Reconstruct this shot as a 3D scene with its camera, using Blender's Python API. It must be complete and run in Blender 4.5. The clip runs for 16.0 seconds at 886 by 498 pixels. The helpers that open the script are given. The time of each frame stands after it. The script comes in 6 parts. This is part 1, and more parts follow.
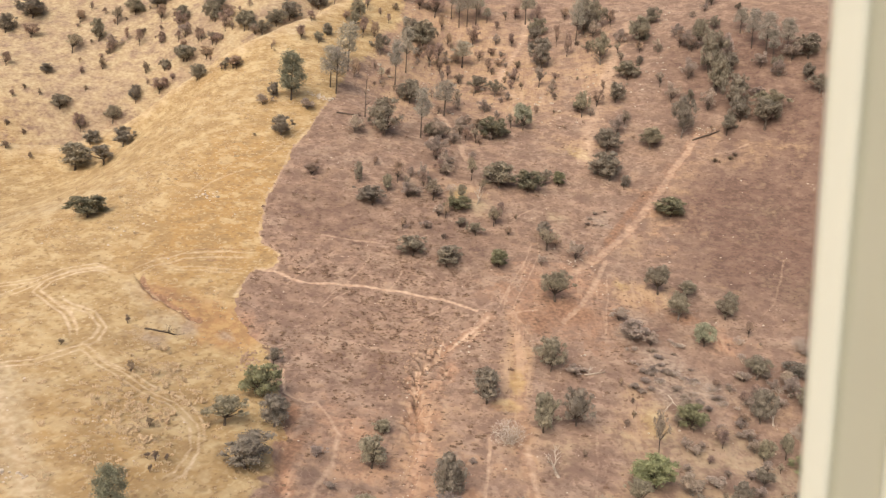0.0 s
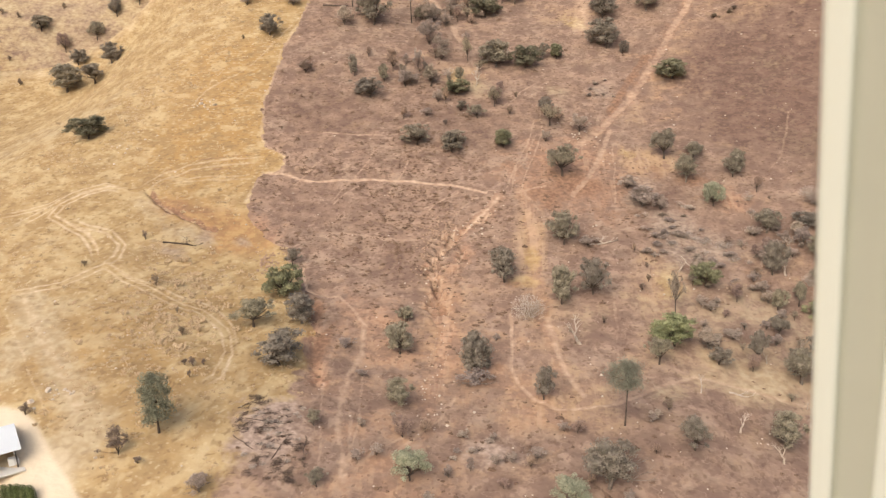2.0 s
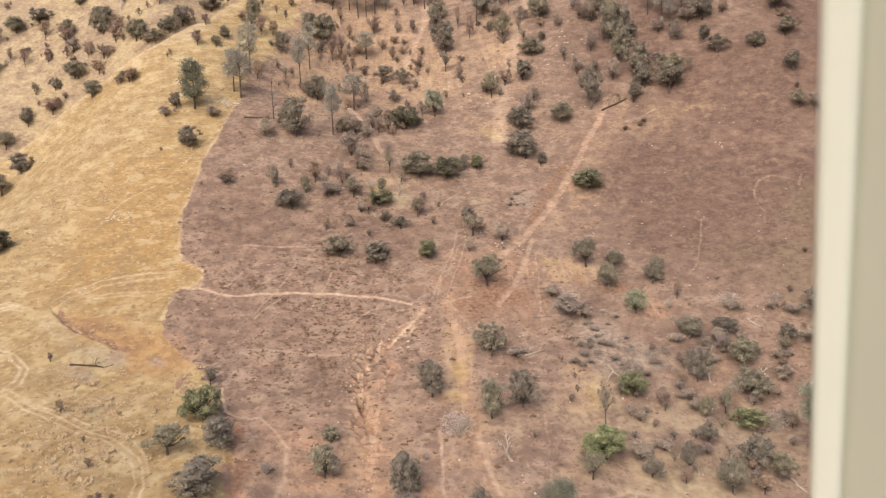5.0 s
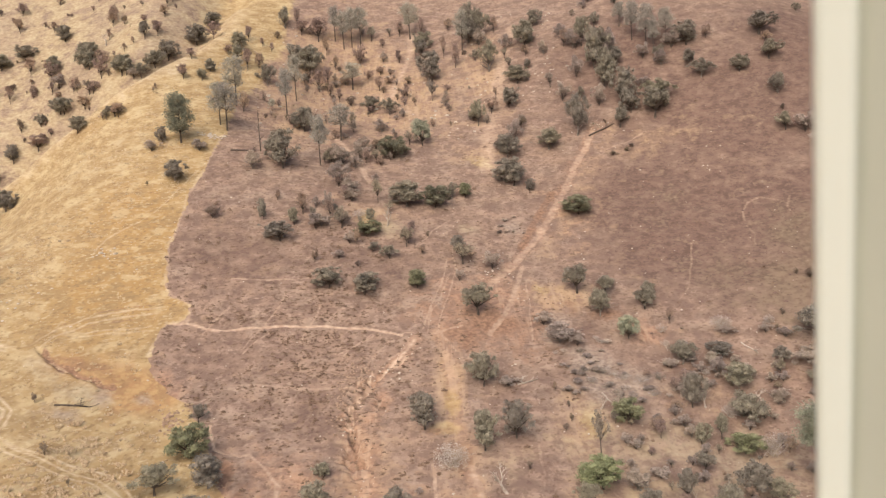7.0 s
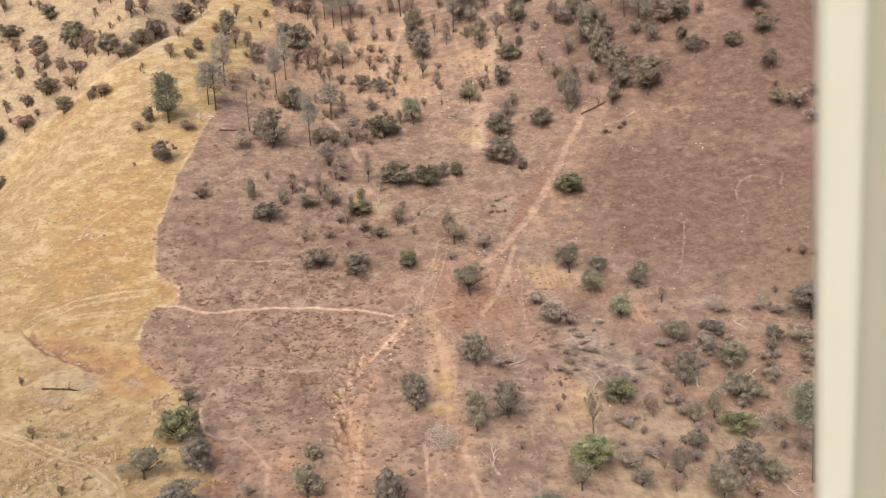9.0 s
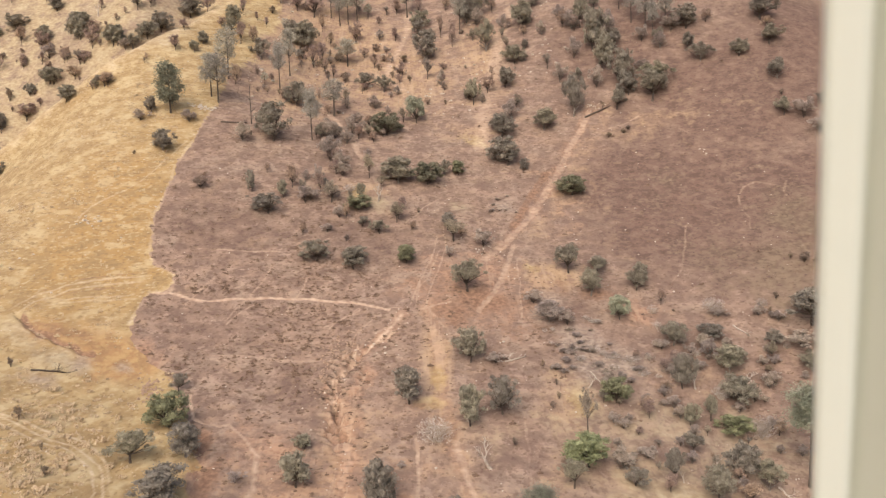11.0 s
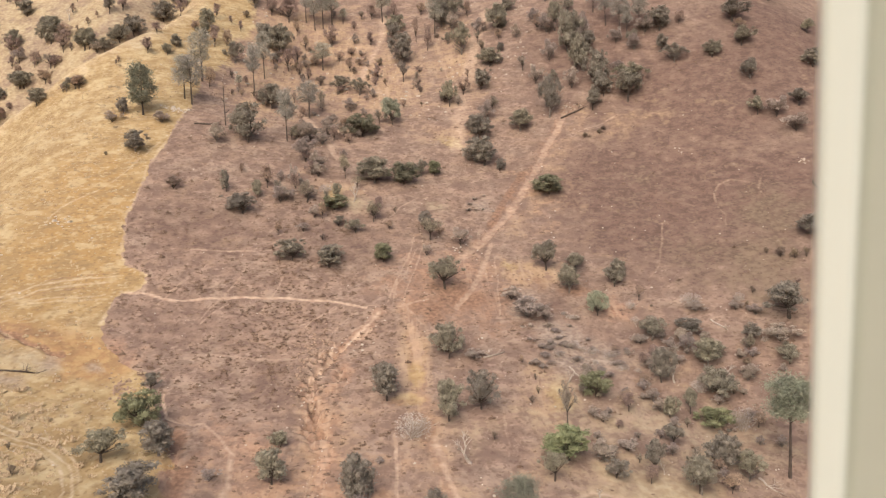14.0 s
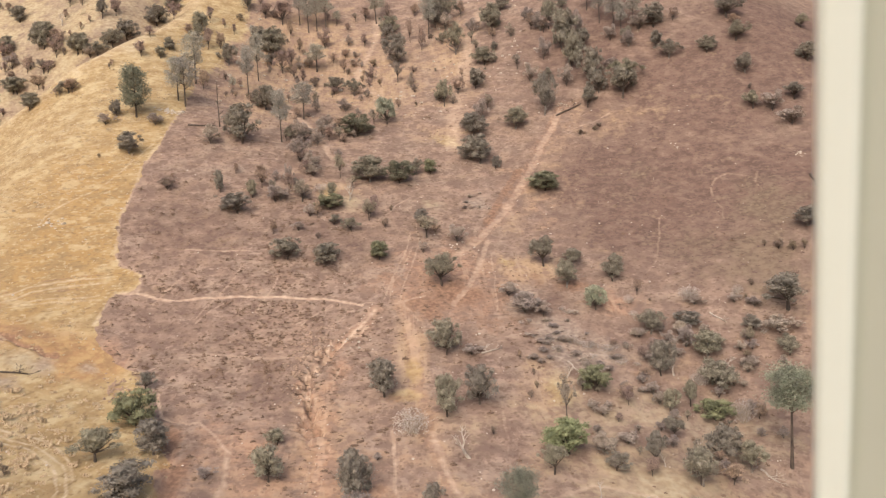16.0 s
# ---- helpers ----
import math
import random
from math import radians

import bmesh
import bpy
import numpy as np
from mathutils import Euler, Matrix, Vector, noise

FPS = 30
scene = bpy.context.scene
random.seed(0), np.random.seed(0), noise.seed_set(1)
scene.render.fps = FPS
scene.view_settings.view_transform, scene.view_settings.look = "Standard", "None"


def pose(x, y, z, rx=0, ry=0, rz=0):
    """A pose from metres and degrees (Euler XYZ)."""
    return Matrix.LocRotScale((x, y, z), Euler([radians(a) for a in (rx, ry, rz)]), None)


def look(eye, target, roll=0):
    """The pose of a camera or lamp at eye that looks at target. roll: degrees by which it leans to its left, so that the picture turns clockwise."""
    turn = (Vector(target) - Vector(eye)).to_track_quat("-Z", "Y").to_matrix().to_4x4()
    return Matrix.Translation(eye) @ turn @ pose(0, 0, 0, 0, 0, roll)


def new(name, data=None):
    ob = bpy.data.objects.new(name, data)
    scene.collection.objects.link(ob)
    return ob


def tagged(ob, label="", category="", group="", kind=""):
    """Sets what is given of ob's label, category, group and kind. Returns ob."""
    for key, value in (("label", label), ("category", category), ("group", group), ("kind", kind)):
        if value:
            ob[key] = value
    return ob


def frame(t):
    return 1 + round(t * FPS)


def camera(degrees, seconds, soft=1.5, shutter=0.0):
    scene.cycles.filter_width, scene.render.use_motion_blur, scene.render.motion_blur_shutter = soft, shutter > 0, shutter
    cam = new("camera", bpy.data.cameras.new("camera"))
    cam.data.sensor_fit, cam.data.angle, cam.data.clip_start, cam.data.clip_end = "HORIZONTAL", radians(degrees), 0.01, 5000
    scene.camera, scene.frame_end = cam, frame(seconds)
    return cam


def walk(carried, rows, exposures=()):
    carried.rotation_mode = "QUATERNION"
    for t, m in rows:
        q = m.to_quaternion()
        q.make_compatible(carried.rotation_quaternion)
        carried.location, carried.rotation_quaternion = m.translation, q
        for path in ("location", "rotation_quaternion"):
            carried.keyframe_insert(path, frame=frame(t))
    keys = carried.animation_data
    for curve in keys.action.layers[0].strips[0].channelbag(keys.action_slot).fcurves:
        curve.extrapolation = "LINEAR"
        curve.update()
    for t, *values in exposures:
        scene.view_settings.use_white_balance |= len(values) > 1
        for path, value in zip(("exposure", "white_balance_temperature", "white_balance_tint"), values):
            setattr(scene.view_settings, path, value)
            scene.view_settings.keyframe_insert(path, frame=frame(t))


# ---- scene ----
cam = camera(56.45, 16.0, soft=1.32)
PATH = [
    (0, pose(8.952, -189.625, 40.014, 82.000, -3.269, 5.960)),
    (0.5, pose(9.243, -190.019, 40.604, 78.571, -0.958, 7.003)),
    (1, pose(8.969, -191.020, 39.687, 76.275, -0.105, 6.864)),
    (1.5, pose(8.730, -190.818, 41.040, 75.000, 0.309, 6.255)),
    (2, pose(8.394, -191.247, 39.934, 74.203, 2.414, 5.195)),
    (2.5, pose(8.673, -190.792, 40.417, 74.777, 3.029, 5.424)),
    (3, pose(8.606, -190.479, 40.506, 78.359, 2.568, 5.202)),
    (3.5, pose(8.639, -190.050, 40.571, 79.501, 2.086, 5.026)),
    (4, pose(8.591, -189.299, 40.547, 80.569, 1.537, 4.275)),
    (4.5, pose(8.165, -188.649, 41.307, 80.905, 2.190, 2.466)),
    (5, pose(7.366, -188.106, 41.784, 80.993, 2.272, -0.360)),
    (5.2, pose(7.158, -188.103, 40.843, 81.588, 2.355, -0.985)),
    (7.3, pose(8.146, -185.961, 42.406, 82.863, 3.443, -1.093)),
    (7.5, pose(8.256, -185.682, 42.625, 82.609, 3.450, -1.157)),
    (8, pose(8.158, -185.698, 41.770, 82.842, 3.790, -1.490)),
    (8.5, pose(8.395, -185.296, 41.880, 82.633, 3.489, -1.313)),
    (9, pose(8.499, -184.927, 41.724, 81.444, 3.687, -1.600)),
    (11.3, pose(9.073, -183.754, 37.357, 82.341, 1.637, -1.363)),
    (11.5, pose(9.004, -183.791, 37.901, 82.063, 1.424, -1.491)),
    (12, pose(8.949, -183.692, 37.017, 82.400, 1.429, -1.826)),
    (12.5, pose(8.962, -183.492, 35.653, 82.849, 2.350, -2.189)),
    (13, pose(9.174, -183.192, 35.389, 83.334, 1.681, -1.910)),
    (13.5, pose(9.016, -183.036, 34.155, 84.427, 1.192, -2.642)),
    (14, pose(9.029, -182.902, 33.460, 83.218, 2.318, -2.863)),
    (14.5, pose(9.140, -182.687, 32.852, 83.003, 2.500, -2.849)),
    (15, pose(9.403, -182.502, 31.997, 83.318, 2.011, -2.256)),
    (15.5, pose(9.271, -182.304, 31.130, 84.516, 0.941, -2.904)),
    (16, pose(9.415, -182.012, 30.826, 83.708, 3.105, -3.077)),
]
walk(cam, PATH, exposures=[(0.0, 0.25, 6980, 10), (1.5, 0.25, 6950, 10), (3.0, 0.26, 6850, 10), (5.0, 0.22, 6700, 10), (9.0, 0.22, 6620, 10), (15.0, 0.22, 6620, 10), (16.0, 0.24, 6560, 10)])
# the near window post is out of focus
cam.data.dof.use_dof = True
cam.data.dof.focus_distance = 190.0
cam.data.dof.aperture_fstop = 0.16

# ---- light: bright overcast, high soft sun ----
world = bpy.data.worlds.new("world")
scene.world = world
world.use_nodes = True
sky = world.node_tree.nodes.new("ShaderNodeTexSky")
sky.sky_type = "NISHITA"
sky.sun_disc = False
sky.sun_elevation = radians(46)
sky.sun_rotation = radians(200)
sky.dust_density = 6.0
sky.air_density = 1.0
sky.ozone_density = 1.0
background = world.node_tree.nodes["Background"]
background.inputs["Strength"].default_value = 0.13
world.node_tree.links.new(sky.outputs["Color"], background.inputs["Color"])
sun_data = bpy.data.lights.new("sun", "SUN")
sun_data.energy = 1.3
sun_data.angle = radians(55)
sun_data.color = (1.0, 0.95, 0.87)
sun = new("sun", sun_data)
sun.matrix_world = look((-60, -170, 190), (0, 0, 0))


# ---- materials ----
def nodes_of(name, rough=0.9):
    m = bpy.data.materials.new(name)
    m.use_nodes = True
    nt = m.node_tree
    bsdf = nt.nodes["Principled BSDF"]
    bsdf.inputs["Roughness"].default_value = rough
    bsdf.inputs["Specular IOR Level"].default_value = 0.2
    return m, nt, bsdf


def node(nt, kind, **values):
    n = nt.nodes.new(kind)
    for key, value in values.items():
        n.inputs[key.replace("_", " ")].default_value = value
    return n


def noise_tex(nt, scale, detail=4.0, rough=0.6, coords=None):
    n = node(nt, "ShaderNodeTexNoise", Scale=scale, Detail=detail, Roughness=rough)
    if coords is not None:
        nt.links.new(coords, n.inputs["Vector"])
    return n.outputs["Fac"]


def ramp(nt, source, stops):
    r = nt.nodes.new("ShaderNodeValToRGB")
    els = r.color_ramp.elements
    els[0].position, els[0].color = stops[0][0], (*stops[0][1], 1)
    els[1].position, els[1].color = stops[-1][0], (*stops[-1][1], 1)
    for p, c in stops[1:-1]:
        e = els.new(p)
        e.color = (*c, 1)
    nt.links.new(source, r.inputs["Fac"])
    return r.outputs["Color"]


def mix(nt, fac, a, b, mode="MIX"):
    n = nt.nodes.new("ShaderNodeMix")
    n.data_type = "RGBA"
    n.blend_type = mode
    for value, socket in ((fac, n.inputs["Factor"]), (a, n.inputs[6]), (b, n.inputs[7])):
        if isinstance(value, bpy.types.NodeSocket):
            nt.links.new(value, socket)
        elif isinstance(value, tuple):
            socket.default_value = (*value, 1)
        else:
            socket.default_value = value
    return n.outputs[2]


def maths(nt, op, a, b=0.5):
    n = nt.nodes.new("ShaderNodeMath")
    n.operation = op
    for value, socket in ((a, n.inputs[0]), (b, n.inputs[1])):
        if isinstance(value, bpy.types.NodeSocket):
            nt.links.new(value, socket)
        else:
            socket.default_value = value
    return n.outputs[0]


def span(nt, source, lo, hi):
    n = nt.nodes.new("ShaderNodeMapRange")
    nt.links.new(source, n.inputs["Value"])
    n.inputs["From Min"].default_value, n.inputs["From Max"].default_value = lo, hi
    return n.outputs["Result"]


def bump(nt, bsdf, height, strength, distance):
    b = nt.nodes.new("ShaderNodeBump")
    b.inputs["Strength"].default_value = strength
    b.inputs["Distance"].default_value = distance
    nt.links.new(height, b.inputs["Height"])
    nt.links.new(b.outputs["Normal"], bsdf.inputs["Normal"])


def ground_material():
    m, nt, bsdf = nodes_of("dry_hillside", 0.95)
    where = nt.nodes.new("ShaderNodeTexCoord").outputs["Object"]
    flat = node(nt, "ShaderNodeMapping")
    flat.inputs["Scale"].default_value = (1.0, 1.0, 1.6)
    nt.links.new(where, flat.inputs["Vector"])
    p = flat.outputs["Vector"]
    # stretched along the contour lines: cattle terraces and grass rows
    rows = node(nt, "ShaderNodeMapping")
    rows.inputs["Scale"].default_value = (0.55, 0.3, 1.5)
    nt.links.new(where, rows.inputs["Vector"])
    cover = nt.nodes.new("ShaderNodeVertexColor")
    cover.layer_name = "cover"
    split = nt.nodes.new("ShaderNodeSeparateColor")
    nt.links.new(cover.outputs["Color"], split.inputs["Color"])
    wild, bare, tan = split.outputs["Red"], split.outputs["Green"], split.outputs["Blue"]
    soil = nt.nodes.new("ShaderNodeVertexColor")
    soil.layer_name = "soil"
    split2 = nt.nodes.new("ShaderNodeSeparateColor")
    nt.links.new(soil.outputs["Color"], split2.inputs["Color"])
    orange, scree, chalk = split2.outputs["Red"], split2.outputs["Green"], split2.outputs["Blue"]
    tone = nt.nodes.new("ShaderNodeVertexColor")
    tone.layer_name = "tone"
    split3 = nt.nodes.new("ShaderNodeSeparateColor")
    nt.links.new(tone.outputs["Color"], split3.inputs["Color"])
    pale, rust_and_shade, olive, ash = split3.outputs["Red"], split3.outputs["Green"], split3.outputs["Blue"], tone.outputs["Alpha"]
    big = noise_tex(nt, 0.035, 3.0, 0.6, p)
    mid = noise_tex(nt, 0.16, 4.0, 0.65, p)
    fine = noise_tex(nt, 0.75, 1.5, 0.5, p)
    grit = noise_tex(nt, 2.0, 3.0, 0.6, p)
    lines = noise_tex(nt, 0.9, 1.2, 0.5, rows.outputs["Vector"])
    dashes = noise_tex(nt, 1.8, 1.0, 0.5, rows.outputs["Vector"])
    blotch = noise_tex(nt, 0.34, 2.0, 0.5, rows.outputs["Vector"])
    tiny = noise_tex(nt, 1.1, 1.5, 0.5, p)
    patchy = noise_tex(nt, 0.30, 3.0, 0.6, p)
    edge = maths(nt, "ADD", maths(nt, "MULTIPLY", maths(nt, "SUBTRACT", fine, 0.5), 0.3), maths(nt, "MULTIPLY", maths(nt, "SUBTRACT", mid, 0.5), 1.2))

    def some(mask, lo, hi, much):
        return maths(nt, "MULTIPLY", span(nt, mask, lo, hi), much)

    def ragged(mask, lo=0.25, hi=0.75, torn=1.0):
        return span(nt, maths(nt, "ADD", mask, maths(nt, "MULTIPLY", edge, torn)), lo, hi)

    # dry golden grass: broad ripe and pale patches, short dashes along the contour
    gold = ramp(nt, mid, [(0.37, (0.358, 0.246, 0.125)), (0.46, (0.42, 0.298, 0.154)), (0.55, (0.452, 0.332, 0.178)), (0.64, (0.505, 0.394, 0.234))])
    ripe = span(nt, maths(nt, "ADD", soil.outputs["Alpha"], maths(nt, "MULTIPLY", maths(nt, "SUBTRACT", big, 0.5), 1.6)), 0.15, 0.85)
    gold = mix(nt, maths(nt, "MULTIPLY", ripe, 0.85), gold, (0.39, 0.243, 0.103))
    gold = mix(nt, some(patchy, 0.49, 0.60, 0.4), gold, (0.355, 0.24, 0.125))
    gold = mix(nt, some(blotch, 0.53, 0.61, 0.7), gold, (0.325, 0.222, 0.115))
    gold = mix(nt, some(blotch, 0.46, 0.37, 0.6), gold, (0.535, 0.418, 0.25))
    # dark thatch and pale tops, the tussocks' light and shade put into the colour
    gold = mix(nt, some(lines, 0.59, 0.68, 0.55), gold, (0.275, 0.185, 0.095))
    gold = mix(nt, some(lines, 0.38, 0.29, 0.5), gold, (0.54, 0.43, 0.265))
    gold = mix(nt, some(dashes, 0.63, 0.69, 0.65), gold, (0.26, 0.172, 0.09))
    gold = mix(nt, some(dashes, 0.35, 0.30, 0.55), gold, (0.56, 0.45, 0.285))
    gold = mix(nt, some(fine, 0.60, 0.68, 0.3), gold, (0.525, 0.415, 0.255))
    # scorched ground, purple brown with ash and pale twigs
    burn = ramp(nt, mid, [(0.38, (0.222, 0.153, 0.122)), (0.47, (0.278, 0.191, 0.147)), (0.54, (0.325, 0.223, 0.167)), (0.64, (0.41, 0.288, 0.209))])
    burn = mix(nt, some(big, 0.42, 0.60, 0.7), burn, (0.322, 0.220, 0.161))
    burn = mix(nt, some(noise_tex(nt, 0.11, 3.0, 0.6, p), 0.50, 0.62, 0.6), burn, (0.335, 0.25, 0.19))
    burn = mix(nt, some(patchy, 0.48, 0.58, 0.85), burn, (0.215, 0.143, 0.113))
    burn = mix(nt, some(patchy, 0.42, 0.34, 0.55), burn, (0.44, 0.315, 0.24))
    burn = mix(nt, some(blotch, 0.55, 0.62, 0.36), burn, (0.195, 0.13, 0.102))
    burn = mix(nt, some(blotch, 0.43, 0.36, 0.32), burn, (0.43, 0.31, 0.237))
    burn = mix(nt, some(fine, 0.58, 0.68, 0.6), burn, (0.165, 0.106, 0.080))
    burn = mix(nt, some(dashes, 0.62, 0.68, 0.55), burn, (0.150, 0.096, 0.072))
    burn = mix(nt, some(lines, 0.36, 0.28, 0.5), burn, (0.43, 0.312, 0.238))
    vein = maths(nt, "ABSOLUTE", maths(nt, "SUBTRACT", noise_tex(nt, 0.17, 4.0, 0.55, p), 0.5), 0.0)
    vein = maths(nt, "MULTIPLY", maths(nt, "SUBTRACT", 1.0, span(nt, vein, 0.002, 0.012)), span(nt, patchy, 0.46, 0.56))
    burn = mix(nt, maths(nt, "MULTIPLY", vein, 0.3), burn, (0.50, 0.375, 0.285))
    charred = mix(nt, span(nt, mid, 0.40, 0.60), (0.186, 0.116, 0.090), (0.134, 0.084, 0.069))
    charred = mix(nt, some(patchy, 0.52, 0.60, 0.55), charred, (0.108, 0.068, 0.055))
    charred = mix(nt, some(patchy, 0.44, 0.36, 0.5), charred, (0.258, 0.176, 0.135))
    charred = mix(nt, some(fine, 0.52, 0.62, 0.35), charred, (0.265, 0.18, 0.137))
    charred = mix(nt, some(dashes, 0.63, 0.69, 0.6), charred, (0.105, 0.068, 0.054))
    burn = mix(nt, maths(nt, "MULTIPLY", span(nt, maths(nt, "ADD", cover.outputs["Alpha"], maths(nt, "MULTIPLY", maths(nt, "SUBTRACT", mid, 0.5), 1.3)), 0.05, 0.7), 0.85), burn, charred)
    # pale tan dry soil
    dust = ramp(nt, fine, [(0.35, (0.35, 0.232, 0.148)), (0.50, (0.405, 0.272, 0.173)), (0.65, (0.46, 0.323, 0.215))])
    dust = mix(nt, span(nt, mid, 0.45, 0.66), dust, (0.44, 0.306, 0.19))
    dust = mix(nt, some(patchy, 0.48, 0.57, 0.7), dust, (0.285, 0.187, 0.145))
    dust = mix(nt, some(dashes, 0.61, 0.68, 0.5), dust, (0.19, 0.122, 0.088))
    dust = mix(nt, some(grit, 0.55, 0.66, 0.12), dust, (0.55, 0.43, 0.32))
    down = node(nt, "ShaderNodeMapping")
    down.inputs["Scale"].default_value = (0.9, 0.10, 0.10)
    nt.links.new(where, down.inputs["Vector"])
    wash = noise_tex(nt, 0.7, 3.0, 0.6, down.outputs["Vector"])
    dust = mix(nt, some(wash, 0.53, 0.62, 0.5), dust, (0.50, 0.36, 0.25))
    dust = mix(nt, some(wash, 0.47, 0.38, 0.4), dust, (0.27, 0.175, 0.13))
    col = mix(nt, ragged(tan), burn, dust)
    wild_mask = ragged(wild, 0.38, 0.62, 0.8)
    col = mix(nt, wild_mask, col, gold)
    # earth of other colours: clay, dusty old tracks, rusty banks with painted shade of cuts, olive slope, ashy brush
    # ground
    clay = mix(nt, span(nt, fine, 0.42, 0.58), (0.335, 0.192, 0.128), (0.465, 0.288, 0.193))
    clay = mix(nt, some(patchy, 0.49, 0.58, 0.65), clay, (0.285, 0.184, 0.138))
    clay = mix(nt, some(wash, 0.53, 0.62, 0.5), clay, (0.50, 0.345, 0.24))
    clay = mix(nt, some(dashes, 0.62, 0.68, 0.55), clay, (0.185, 0.115, 0.083))
    ochre = mix(nt, span(nt, fine, 0.38, 0.62), (0.40, 0.238, 0.118), (0.47, 0.31, 0.150))
    ochre = mix(nt, some(patchy, 0.50, 0.58, 0.7), ochre, (0.31, 0.188, 0.10))
    col = mix(nt, ragged(orange, 0.3, 0.8), col, mix(nt, wild_mask, clay, ochre))
    powder = mix(nt, span(nt, fine, 0.38, 0.62), (0.41, 0.318, 0.203), (0.50, 0.41, 0.278))
    powder = mix(nt, some(lines, 0.56, 0.66, 0.5), powder, (0.285, 0.205, 0.13))
    col = mix(nt, maths(nt, "MULTIPLY", ragged(pale), 0.8), col, powder)
    umber = mix(nt, span(nt, tiny, 0.38, 0.62), (0.205, 0.118, 0.080), (0.325, 0.195, 0.130))
    col = mix(nt, maths(nt, "MULTIPLY", ragged(rust_and_shade, 0.3, 0.65), 0.9), col, umber)
    drab = mix(nt, span(nt, fine, 0.38, 0.62), (0.172, 0.123, 0.086), (0.240, 0.177, 0.124))
    drab = mix(nt, some(dashes, 0.59, 0.67, 0.6), drab, (0.12, 0.083, 0.06))
    col = mix(nt, maths(nt, "MULTIPLY", ragged(olive), 0.8), col, drab)
    cinder = mix(nt, span(nt, tiny, 0.36, 0.62), (0.265, 0.200, 0.162), (0.43, 0.345, 0.280))
    col = mix(nt, maths(nt, "MULTIPLY", ragged(ash), 0.8), col, cinder)
    scree_mask = span(nt, maths(nt, "ADD", scree, edge), 0.3, 0.6)
    col = mix(nt, scree_mask, col, mix(nt, span(nt, tiny, 0.36, 0.62), (0.31, 0.228, 0.186), (0.49, 0.375, 0.305)))
    bare_mask = ragged(bare, 0.2, 0.75, 0.55)
    col = mix(nt, maths(nt, "MULTIPLY", bare_mask, 0.85), col, mix(nt, span(nt, fine, 0.35, 0.65), mix(nt, wild_mask, (0.44, 0.30, 0.215), (0.51, 0.385, 0.25)), mix(nt, wild_mask, (0.60, 0.45, 0.335), (0.64, 0.52, 0.37))))
    col = mix(nt, chalk, col, mix(nt, mid, (0.60, 0.50, 0.37), (0.72, 0.63, 0.50)))
    nt.links.new(col, bsdf.inputs["Base Color"])
    bump(nt, bsdf, maths(nt, "ADD", maths(nt, "ADD", fine, patchy), maths(nt, "MULTIPLY", lines, 0.6)), 0.35, 0.5)
    return m


def leaf_material(name, dark, light, through=0.15):
    m, nt, bsdf = nodes_of(name, 0.75)
    info = nt.nodes.new("ShaderNodeObjectInfo").outputs["Random"]
    isle = nt.nodes.new("ShaderNodeNewGeometry").outputs["Random Per Island"]
    where = nt.nodes.new("ShaderNodeTexCoord").outputs["Object"]
    clump = span(nt, noise_tex(nt, 5.5, 1.5, 0.5, where), 0.36, 0.62)
    c = mix(nt, maths(nt, "ADD", maths(nt, "MULTIPLY", isle, 0.2), maths(nt, "MULTIPLY", clump, 0.8)), dark, light)
    hsv = node(nt, "ShaderNodeHueSaturation")
    nt.links.new(c, hsv.inputs["Color"])
    nt.links.new(maths(nt, "ADD", maths(nt, "MULTIPLY", info, 0.3), 0.92), hsv.inputs["Value"])
    nt.links.new(maths(nt, "ADD", maths(nt, "MULTIPLY", info, 0.25), 0.82), hsv.inputs["Saturation"])
    nt.links.new(maths(nt, "ADD", maths(nt, "MULTIPLY", info, 0.032), 0.48), hsv.inputs["Hue"])
    nt.links.new(hsv.outputs["Color"], bsdf.inputs["Base Color"])
    return m


def bark_material(name, dark, light, scale=6.0):
    m, nt, bsdf = nodes_of(name, 0.9)
    where = nt.nodes.new("ShaderNodeTexCoord").outputs["Object"]
    n = noise_tex(nt, scale, 4.0, 0.7, where)
    nt.links.new(mix(nt, span(nt, n, 0.35, 0.65), dark, light), bsdf.inputs["Base Color"])
    bump(nt, bsdf, n, 0.6, 0.05)
    return m


def paint_material(name, low, high, scale=0.6, rough=0.5, metal=0.0):
    m, nt, bsdf = nodes_of(name, rough)
    where = nt.nodes.new("ShaderNodeTexCoord").outputs["Object"]
    n = mix(nt, 0.35, noise_tex(nt, scale, 3.0, 0.5, where), noise_tex(nt, scale * 9, 3.0, 0.6, where))
    nt.links.new(mix(nt, n, low, high), bsdf.inputs["Base Color"])
    bsdf.inputs["Metallic"].default_value = metal
    return m


